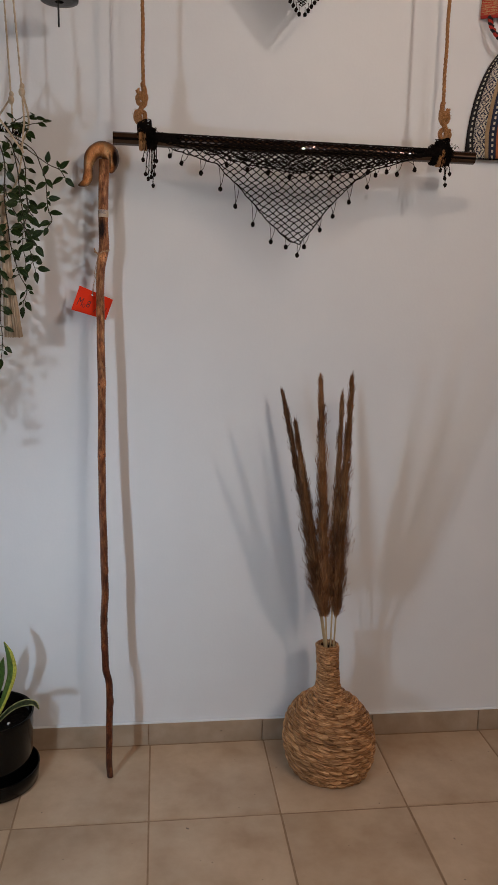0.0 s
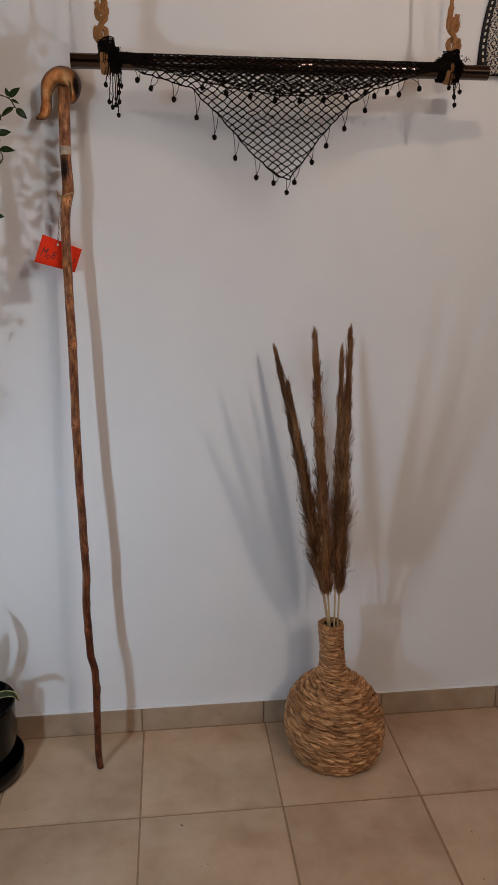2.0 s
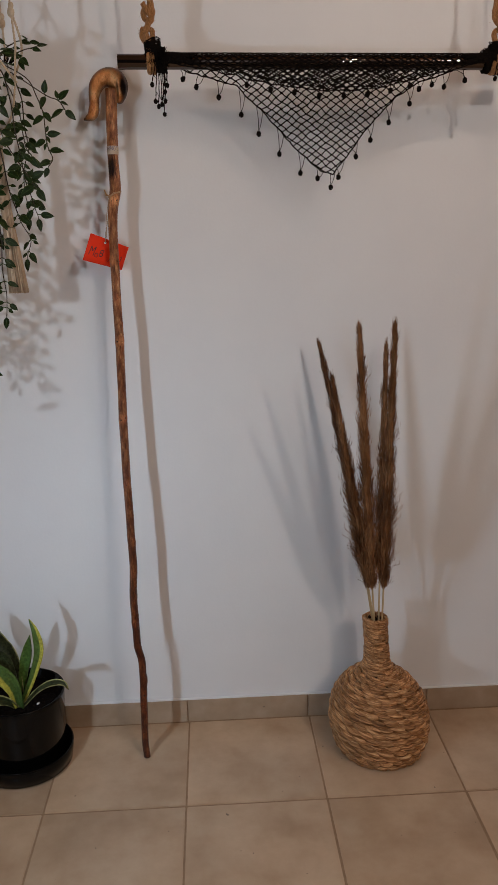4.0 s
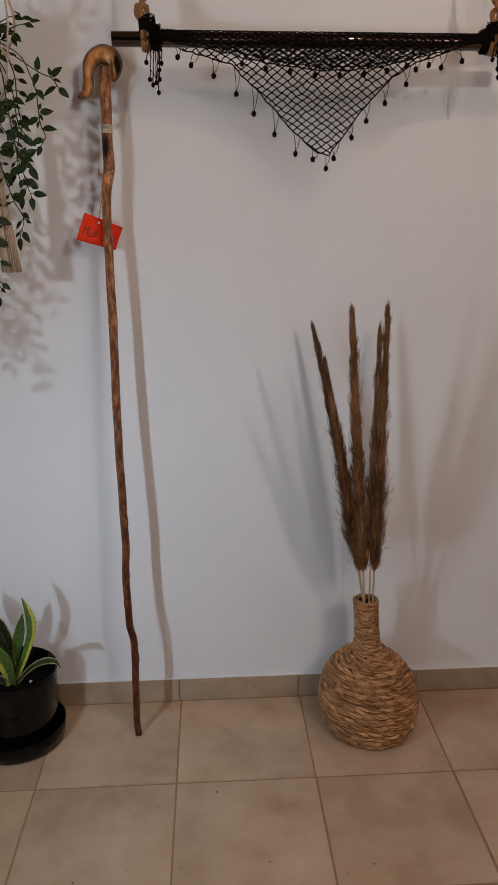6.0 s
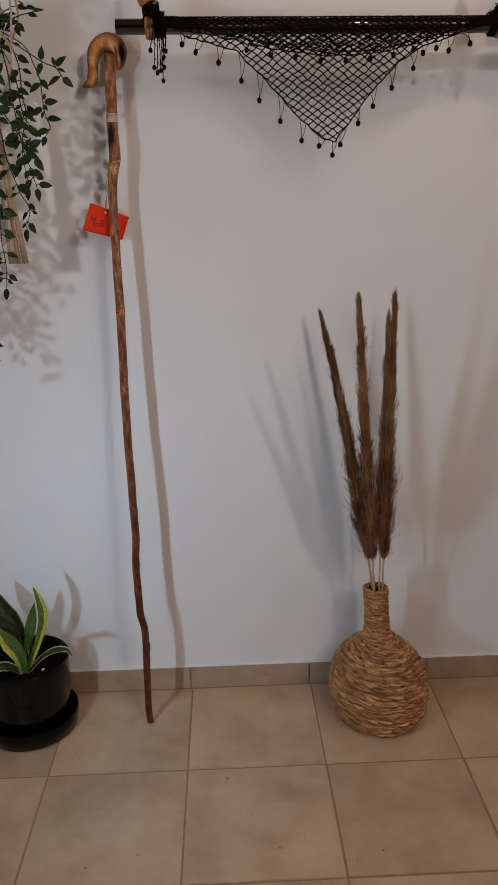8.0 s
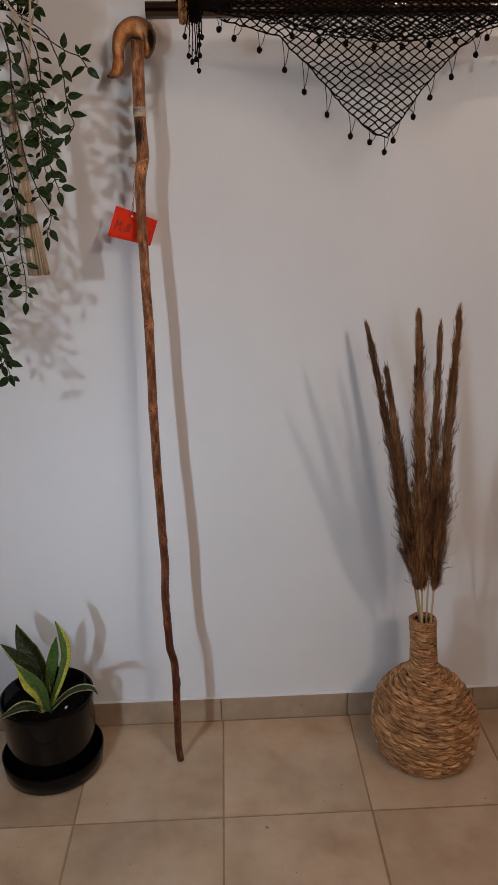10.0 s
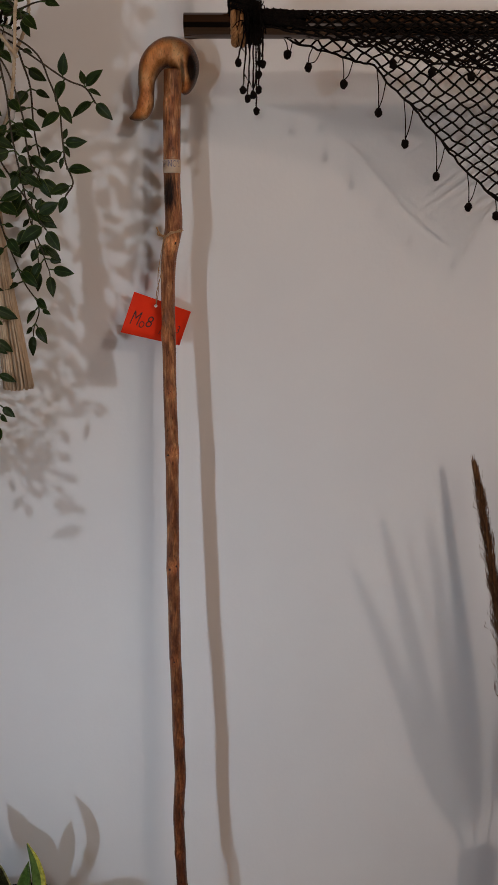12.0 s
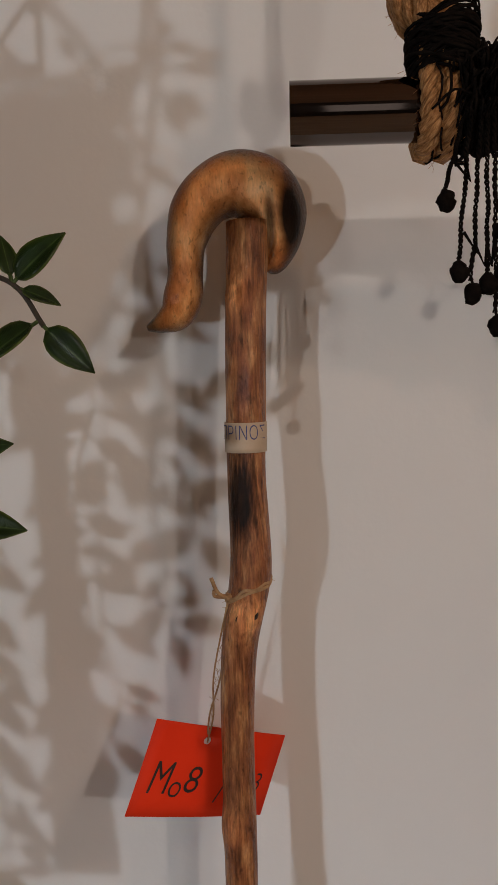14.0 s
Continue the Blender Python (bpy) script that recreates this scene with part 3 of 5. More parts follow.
def price_tag():
    root = thing("price_tag", (-0.14, -0.061, 1.286), "red card tag with black handwriting tied to the stick", "tag")
    tl, tr, bl, br = (Vector(p) for p in ((-0.170, -0.077, 1.308), (-0.091, -0.032, 1.275), (-0.190, -0.088, 1.249), (-0.109, -0.042, 1.224)))

    def at(u, v, lift=0.0):
        p = (tl.lerp(tr, u)).lerp(bl.lerp(br, u), v)
        nrm = (tr - tl).cross(bl - tl).normalized()
        nrm = nrm if nrm.y < 0 else -nrm
        return p + nrm * (lift + 0.0016 * math.sin(math.pi * u) - 0.0022 * v * v * (1 - u))

    # card with a punched hole
    hu, hv = 0.40, 0.155
    bm = bmesh.new()
    nseg, inner, outer = 32, [], []
    for k in range(nseg):
        a = 2 * math.pi * k / nseg
        du, dv = math.cos(a), math.sin(a)
        inner.append(bm.verts.new(at(hu + 0.026 * du, hv + 0.042 * dv)))
        t = min([(1 - hu) / du if du > 1e-6 else 9, hu / -du if du < -1e-6 else 9, (1 - hv) / dv if dv > 1e-6 else 9, hv / -dv if dv < -1e-6 else 9])
        outer.append((hu + t * du, hv + t * dv))
    for cu, cv in ((0, 0), (1, 0), (1, 1), (0, 1)):
        k = min(range(nseg), key=lambda i: (outer[i][0] - cu) ** 2 + (outer[i][1] - cv) ** 2)
        outer[k] = (cu, cv)
    rings = [inner]
    for s in (0.25, 0.5, 0.75, 1.0):
        rings.append([bm.verts.new(at(hu + (0.026 * math.cos(2 * math.pi * k / nseg)) * (1 - s) + (outer[k][0] - hu) * s, hv + 0.042 * math.sin(2 * math.pi * k / nseg) * (1 - s) + (outer[k][1] - hv) * s)) for k in range(nseg)])
    for r0, r1 in zip(rings, rings[1:]):
        for k in range(nseg):
            bm.faces.new((r0[k], r0[(k + 1) % nseg], r1[(k + 1) % nseg], r1[k]))
    bm.verts.index_update()
    g = Geo()
    g.v = [v.co.copy() for v in bm.verts]
    g.f = [tuple(v.index for v in f.verts) for f in bm.faces]
    bm.free()
    card = part("card", g, M_TAG, root, thick=0.0005)
    ax = (tr - tl).length
    ay = (bl - tl).length

    def write(text, size, cu, cv, slant, stretch=1.0):
        g = lettering(text, size, -0.00022)
        for v in g.v:
            x, y = v.x * stretch + v.y * slant, v.y
            v.xyz = at(cu + x / ax, cv - y / ay, 0.0007)
        part("handwriting", g, M_INK, card, "black marker handwriting", smooth=False)

    write("M", 0.032, 0.155, 0.60, 0.10, 0.60)
    write("o", 0.024, 0.275, 0.67, 0.05, 0.75)
    write("8", 0.027, 0.385, 0.60, 0.10, 0.85)
    write("/", 0.024, 0.61, 0.72, 0.1, 0.9)
    write("3", 0.020, 0.885, 0.60, 0.1, 0.7)
    # twine from the stick to the hole
    c, r = stick_line(1.39)
    g = Geo()
    loop = []
    for k in range(40):
        a = 2 * math.pi * k / 39 + 3.3
        loop.append(c + Vector((math.cos(a) * (r + 0.0014), math.sin(a) * (r + 0.0014), 0.0055 * math.cos(a) + 0.0010 * math.sin(3 * a))))
    g.tube(loop, 0.0011, 6)
    g.tube([p + Vector((0, 0, 0.0016 + 0.001 * math.sin(i))) for i, p in enumerate(loop)], 0.0010, 6)
    knot = c + Vector((-r * 0.95, -0.007, -0.003))
    hole = at(hu, hv, 0.0003)
    for s in (-1, 1):
        mid = knot.lerp(hole, 0.5) + Vector((0.0022 * s, -0.002, 0))
        q = knot.lerp(hole, 0.8) + Vector((-0.0012 * s, -0.001, 0))
        g.tube([Vector(p) for p in spline([knot, mid, q, hole + Vector((0, 0.002 * s, 0))], 18)], 0.0006, 5)
    g.tube([Vector(p) for p in spline([knot, knot + Vector((-0.006, -0.004, 0.004)), knot + Vector((-0.010, -0.003, 0.013))], 8)], 0.0012, 6)
    g.tube([Vector(p) for p in spline([knot, knot + Vector((-0.008, -0.004, 0.002)), knot + Vector((-0.008, -0.006, 0.006))], 8)], 0.0011, 6)
    g.ball(knot, 0.0028)
    for k in range(220):
        p = loop[random.randrange(40)] if k < 120 else knot.lerp(hole, random.random())
        d = Vector((random.gauss(0, 1), random.gauss(0, 1), random.gauss(0, 1))).normalized() * random.uniform(0.0012, 0.0042)
        g.tube([p, p + d], 0.00012, 3)
    part("twine", g, M_TWINE, root, "fuzzy jute twine")
    return root


walking_stick()
price_tag()

# ---- things: woven vase and plumes ----
VX, VY = 0.479, -0.145
VASE = [(0.088, 0.001), (0.1005, 0.008), (0.114, 0.035), (0.1215, 0.068), (0.1225, 0.095), (0.118, 0.125), (0.107, 0.153), (0.088, 0.178), (0.064, 0.199), (0.045, 0.216), (0.0345, 0.232),
        (0.0290, 0.255), (0.0272, 0.285), (0.0267, 0.32), (0.0276, 0.352), (0.0280, 0.360)]


def lean(geo):
    """The vase stands a little askew: its foot is out from under its neck."""
    for v in geo.v:
        k = max(0.0, 1 - v.z / 0.36)
        v.x += 0.004 + 0.017 * k
        v.y -= 0.012 * k
    return geo


def woven_vase():
    root = thing("woven_vase", (VX + 0.021, VY - 0.012, 0), "bottle-shaped woven seagrass floor vase standing by the wall", "vase")
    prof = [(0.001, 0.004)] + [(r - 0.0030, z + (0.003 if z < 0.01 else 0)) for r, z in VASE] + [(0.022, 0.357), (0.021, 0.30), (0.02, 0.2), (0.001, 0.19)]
    # near-black core: the shade in the weave's gaps is put into its colour
    part("core", lean(Geo().lathe(prof, (VX, VY, 0), 48)), M_CORE, root, "basket core coloured dark as the shade between strands")
    smooth = spline(VASE, 200)
    arc = [0.0]
    for a, b in zip(smooth, smooth[1:]):
        arc.append(arc[-1] + float(np.hypot(*(b - a))))
    rnd = random.Random(5)
    g = Geo(True)
    # rows of weaving, closer together on the neck
    stations, s = [], 0.006
    while s < arc[-1] - 0.003:
        pitch = 0.0158 if float(np.interp(s, arc, [q[0] for q in smooth])) > 0.06 else 0.0112
        stations.append((s, pitch))
        s += pitch
    for j, (s, pitch) in enumerate(stations):
        r, z = (float(np.interp(s, arc, [q[i] for q in smooth])) for i in (0, 1))
        r2, z2 = (float(np.interp(min(s + 0.002, arc[-1]), arc, [q[i] for q in smooth])) for i in (0, 1))
        rb, zb = (float(np.interp(max(s - 0.002, 0), arc, [q[i] for q in smooth])) for i in (0, 1))
        along = Vector((r2 - rb, 0, z2 - zb)).normalized()
        n = 10 if r < 0.04 else 17 if r < 0.09 else 23
        turn = (0.5 if j % 2 else 0.0) + 0.12 * wob(j * 0.7)
        for i in range(n):
            a0 = 2 * math.pi * (i + turn + rnd.uniform(-0.10, 0.10)) / n
            span = 2 * math.pi / n * rnd.uniform(1.25, 1.55)
            tilt = rnd.gauss(-0.0044, 0.0018) if r > 0.04 else rnd.gauss(-0.0026, 0.0012)
            wide = pitch * rnd.uniform(0.56, 0.74)
            path, rad = [], []
            for k in range(8):
                u = k / 7
                a = a0 + span * (u - 0.5)
                out = (0.0098 if r > 0.04 else 0.0050) * math.sin(math.pi * u) ** 0.8 - 0.0054 + rnd.uniform(-0.0004, 0.0004)
                e = along * (tilt * (u - 0.5) * 2 + 0.0006 * wob(i * 3 + u * 2, j))
                q = r + out + e.x
                path.append((VX + q * math.cos(a), VY + q * math.sin(a), max(0.0022, z + e.z)))
                rad.append(wide * (0.55 + 0.45 * math.sin(math.pi * (0.12 + 0.76 * u))) * (1 + 0.12 * wob(i, j, u * 6)))
            base = len(g.v)
            g.tube(path, rad, 6, up=(along.x * math.cos(a0), along.x * math.sin(a0), along.z))
            # flatten the strand against the wall of the vase
            for v in g.v[base:]:
                a = math.atan2(v.y - VY, v.x - VX)
                q = math.hypot(v.x - VX, v.y - VY)
                q = (r + (q - r) * 0.78 + 0.0003) * (0.975 if r > 0.06 else 1.0) + 0.0007 * wob(v.x * 160, v.y * 160, v.z * 160)
                v.x, v.y = VX + q * math.cos(a), VY + q * math.sin(a)
                v.z = max(v.z, 0.0006)
    # braided rim
    for k in range(14):
        a0 = 2 * math.pi * k / 14
        pts = []
        for i in range(8):
            u = i / 7
            a = a0 + u * 0.9
            q = 0.0262 + 0.0022 * math.cos(math.pi * 2 * u)
            pts.append((VX + q * math.cos(a), VY + q * math.sin(a), 0.3605 + 0.0022 * math.sin(math.pi * 2 * u)))
        g.tube(pts, 0.0024, 6)
    tagged(part("weave", lean(g), M_STRAW, root), "interlaced flat seagrass strands", kind="stuff")
    return root


def pampas(tip, foot, seed, start, width, count, label, bow=0.0):
    """One dry reed with a long feathery plume on it."""
    rnd = random.Random(seed)
    tip, foot = Vector(tip) - Vector((0, 0, 0.006)), Vector(foot)
    root = thing("pampas_stem", foot, label, "dried grass", "plumes in the woven vase")
    bend = Vector((bow + rnd.uniform(-0.003, 0.003), rnd.uniform(-0.004, 0.004), 0))

    def at(t):
        return foot.lerp(tip, t) + bend * math.sin(math.pi * t)

    part("stem", Geo().tube([at(i / 14) for i in range(15)], [0.0027 - 0.0016 * i / 14 for i in range(15)], 7), M_STEM, root)
    g = Geo()
    axis = (tip - foot).normalized()
    s1 = axis.cross(Vector((0, 1, 0))).normalized()
    s2 = axis.cross(s1).normalized()
    for i in range(int(count * 1.1)):
        u = rnd.random() ** 1.05
        t = start + (0.985 - start) * u
        p = at(t)
        a = rnd.uniform(0, 2 * math.pi)
        out = s1 * math.cos(a) + s2 * math.sin(a)
        spread = (width * 0.85 * (0.40 + 0.60 * min(1, u / 0.14)) * (1 - u) ** 0.95 + 0.0055) * (0.80 + 0.5 * wob(u * 16, seed * 3, math.cos(a) * 1.5) + 0.4 * wob(u * 40, seed, a))
        length = rnd.uniform(0.022, 0.052) * (1 - 0.35 * u)
        reach = spread * rnd.uniform(0.30, 1.12)
        stray = rnd.random() < (0.07 if u < 0.4 else 0.03)
        if stray:
            reach *= 1.45
        # each spikelet lies along the reed, outside the ones below it
        p0 = p + out * reach * 0.50
        p1 = p + axis * length * 0.5 + out * reach * (0.95 if not stray else 1.1)
        p2 = p + axis * length + out * reach * rnd.uniform(0.92, 1.12) + Vector((rnd.gauss(0, 0.0012), rnd.gauss(0, 0.0012), 0))
        w = axis.cross(out).normalized() * rnd.uniform(0.0004, 0.0012)
        b = len(g.v)
        g.v += [p0 - w * 0.5, p0 + w * 0.5, p1 - w, p1 + w, p2]
        g.f += [(b, b + 1, b + 3, b + 2), (b + 2, b + 3, b + 4)]
        # a side hair
        q = p1.lerp(p2, rnd.random() * 0.6)
        d = (axis * rnd.uniform(0.6, 1.0) + out * rnd.uniform(0.1, 0.5) + s1 * rnd.gauss(0, 0.25) + s2 * rnd.gauss(0, 0.25)).normalized() * rnd.uniform(0.006, 0.013) * (1 - 0.4 * u)
        w2 = w * 0.4
        b = len(g.v)
        g.v += [q - w2, q + w2, q + d]
        g.f.append((b, b + 1, b + 2))
    tagged(part("plume", g, M_PLUME, root, smooth=False), "feathery brown plume", kind="stuff")


woven_vase()
TIPS = [((0.350, -0.075, 1.050), -0.011, 1, 0.028, 3000), ((0.340, -0.340, 1.010), -0.008, 2, 0.030, 3000), ((0.388, -0.372, 1.120), -0.006, 3, 0.033, 3900),
        ((0.516, -0.060, 1.045), 0.012, 4, 0.026, 2700), ((0.459, -0.380, 1.124), 0.012, 5, 0.032, 3600)]
for tip, dx, seed, width, count in TIPS:
    dy = -0.012 if tip[1] < -0.2 else 0.012
    tip_v, neck = Vector(tip), Vector((VX + 0.004 + dx, VY + dy, 0.36))
    foot = neck + (neck - tip_v) * (0.14 / (tip_v.z - neck.z))
    foot.x, foot.y = max(VX - 0.008, min(VX + 0.024, foot.x)), max(VY - 0.016, min(VY + 0.016, foot.y))
    total = tip_v.z - foot.z
    pampas(tip, foot, seed, (0.465 - foot.z) / total, width, count, "dried brown pampas plume standing in the woven vase", 0.012 if seed == 1 else 0.0)

# ---- things: rod on ropes with a net shawl ----
PY, PR = -0.146, 0.0150


def pipe_z(x):
    return 1.6475 - 0.010 * (x + 0.08) / 0.88


def twist(g, path, r, turns, strands=3, sides=6, lay=0.55):
    """A laid rope of several strands along a path."""
    path = [Vector(p) for p in path]
    n = len(path)
    for s in range(strands):
        pts, side = [], None
        for i, p in enumerate(path):
            d = (path[min(i + 1, n - 1)] - path[max(i - 1, 0)]).normalized()
            ref = side or (Vector((0, 1, 0)) if abs(d.y) < 0.9 else Vector((1, 0, 0)))
            side = (ref - d * ref.dot(d)).normalized()
            other = d.cross(side)
            a = 2 * math.pi * (turns * i / (n - 1) + s / strands)
            pts.append(p + side * (r * lay * math.cos(a)) + other * (r * lay * math.sin(a)))
        g.tube(pts, r * 0.62, sides)


def fuzz(g, points, count, length, r=0.00015, seed=1):
    rnd = random.Random(seed)
    for _ in range(count):
        p = Vector(points[rnd.randrange(len(points))])
        d = Vector((rnd.gauss(0, 1), rnd.gauss(0, 1), rnd.gauss(0, 1))).normalized()
        g.tube([p + d * 0.004, p + d * (0.005 + rnd.uniform(0.3, 1) * length)], r, 3, caps=False)


def hanging_rope(x, flip):
    pz = pipe_z(x)
    root = thing("hanging_rope", (x, PY, ZC), "thick jute rope hanging from the ceiling, knotted round the rod", "rope", "ropes that carry the rod")
    g = Geo(True)
    line = [(x + 0.0006 * math.sin(i * 0.35), PY, pz + 0.105 + (ZC - pz - 0.105) * i / 160) for i in range(161)]
    twist(g, line, 0.0042, 30)
    part("rope", g, M_ROPE, root)
    g = Geo(True)
    # two coiled turns of the knot, one over the other
    c1, c2 = Vector((x - 0.004 * flip, PY - 0.004, pz + 0.088)), Vector((x - 0.006 * flip, PY - 0.004, pz + 0.050))
    for c, rr, rz, ph in ((c1, 0.0085, 0.0105, 0.4), (c2, 0.0110, 0.0130, 2.2)):
        pts = []
        for i in range(50):
            a = 2 * math.pi * 1.35 * i / 49 + ph
            pts.append(c + Vector((flip * rr * math.cos(a), -0.007 + 0.012 * i / 49, rz * math.sin(a))))
        twist(g, pts, 0.0052, 2.4)
    # the standing part runs through both turns and down to the rod
    twist(g, [Vector(p) for p in spline([(x, PY, pz + 0.125), (x + 0.006 * flip, PY - 0.010, pz + 0.086), (x - 0.008 * flip, PY - 0.013, pz + 0.056), (x - 0.002 * flip, PY - 0.012, pz + 0.022)], 36)], 0.0056, 2)
    twist(g, [Vector(p) for p in spline([(x - 0.012 * flip, PY - 0.006, pz + 0.108), (x - 0.006 * flip, PY - 0.014, pz + 0.094), (x + 0.006 * flip, PY - 0.006, pz + 0.080)], 20)], 0.0050, 1.2)
    # doubled rope round the rod
    for dx in (-0.0048, 0.0042):
        pts = []
        for i in range(40):
            a = math.pi * 2 * i / 39 + math.pi / 2
            pts.append((x + dx, PY + (PR + 0.0050) * math.cos(a), pz + (PR + 0.0046) * math.sin(a) + (0.012 if math.sin(a) > 0.6 else 0)))
        twist(g, pts, 0.0050, 6)
    fuzz(g, [v for v in g.v[::37]], 900, 0.004, 0.00010, seed=int(9 + flip))
    part("knot", g, M_ROPE, root, "bulky overhand knot")
    return root


def steel_rod():
    root = thing("display_rod", (0.36, PY, pipe_z(0.36)), "shiny dark chrome metal tube hanging level on two ropes", "rod")
    g = Geo()
    sides = 40
    a, b = Vector((-0.080, PY, pipe_z(-0.080))), Vector((0.801, PY, pipe_z(0.801)))
    rings = [(0, PR - 0.0025, 0.03), (0, PR - 0.0025, 0), (0, PR, 0), (1, PR, 0), (1, PR - 0.0025, 0), (1, PR - 0.0025, -0.03)]
    d = (b - a).normalized()
    up = Vector((0, 0, 1))
    other = d.cross(up).normalized()
    for e, r, inset in rings:
        c = (b if e else a) + d * inset
        for k in range(sides):
            t = 2 * math.pi * k / sides
            g.v.append(c + up * (r * math.cos(t)) + other * (r * math.sin(t)))
    for j in range(len(rings) - 1):
        for k in range(sides):
            p, q = j * sides + k, j * sides + (k + 1) % sides
            g.f.append((p, p + sides, q + sides, q))
    ob = part("tube", g, M_PIPE, root)
    mod = ob.modifiers.new("edges", "EDGE_SPLIT")
    mod.split_angle = radians(40)
    return root


def bead(g, anchor, drop, lean=0.0, r=0.0050, back=None):
    """A crocheted pompon on a thread."""
    anchor = Vector(anchor)
    end = anchor + Vector((lean, -0.002, -drop))
    g.tube([Vector(p) for p in spline([anchor, anchor.lerp(end, 0.5) + Vector((lean * 0.3, 0, 0)), end], 7)], 0.0007, 4)
    if back:
        g.tube([Vector(p) for p in spline([end, end.lerp(back, 0.55) + Vector((0, 0, -0.006)), back], 8)], 0.0007, 4)
    b0 = len(g.v)
    g.ball(end + Vector((0, 0, -r)), r, 1.2, 14, 22)
    for v in g.v[b0:]:
        v += Vector((wob(v.x * 300, v.z * 300), wob(v.z * 300, 3), wob(v.x * 300, 9))) * 0.0012 + Vector((wob(v.x * 1100, v.z * 1100), wob(v.y * 1100, v.x * 1100), wob(v.z * 1100, v.y * 1100))) * 0.0009


NET_EDGE = [(-0.02, 1.655), (0.043, 1.640), (0.080, 1.626), (0.166, 1.602), (0.232, 1.540), (0.294, 1.472), (0.346, 1.428), (0.373, 1.419), (0.415, 1.474), (0.459, 1.528), (0.508, 1.576), (0.560, 1.606), (0.635, 1.628), (0.72, 1.640)]
SWAG_EDGE = [(-0.01, 1.648), (0.06, 1.634), (0.10, 1.628), (0.177, 1.611), (0.259, 1.594), (0.354, 1.582), (0.451, 1.586), (0.523, 1.600), (0.62, 1.622), (0.70, 1.640)]


def net_layer(g, edge, dx, slope, lift, seed, r, top, front):
    """Diamond netting between the rod and a lower edge; lift is its distance from the rod."""
    ex, ez = [p[0] for p in edge], [p[1] for p in edge]

    def place(x, z):
        zp = pipe_z(x)
        z += 0.0035 * wob(x * 45, z * 45, seed) + 0.0022 * wob(x * 110, z * 110, seed)
        x += 0.0035 * wob(x * 45, z * 45, seed + 7)
        if z > zp:
            a = min(2.2, (z - zp) / PR)
            return Vector((x, PY - front * (PR + lift) * math.cos(a), zp + (PR + lift) * math.sin(a)))
        bulge = 0.008 * math.sin(math.pi * min(1, (zp - z) / 0.25))
        return Vector((x, PY - front * (PR + lift + bulge * (0.5 + 0.5 * wob(x * 6, z * 6, seed))), z))

    lo, hi = ex[0], ex[-1]
    for sgn in (1, -1):
        c = lo - 0.6
        while c < hi + 0.6:
            run = []
            for i in range(260):
                z = 1.40 + (top - 1.40) * i / 259
                x = c + sgn * (z - 1.40) / slope
                inside = lo < x < hi and z >= np.interp(x, ex, ez) and z < pipe_z(x) + top - 1.6485
                if inside:
                    if i % 4 == 0 or not run:
                        run.append(place(x, z))
                if (not inside or i == 259) and run:
                    if len(run) > 1:
                        g.tube(run, r, 4, caps=False)
                    run = []
            c += dx
    # the hem
    pts = [place(x, np.interp(x, ex, ez)) for x in np.linspace(lo, hi, 120)]
    g.tube(pts, r * 1.15, 5)
    return place


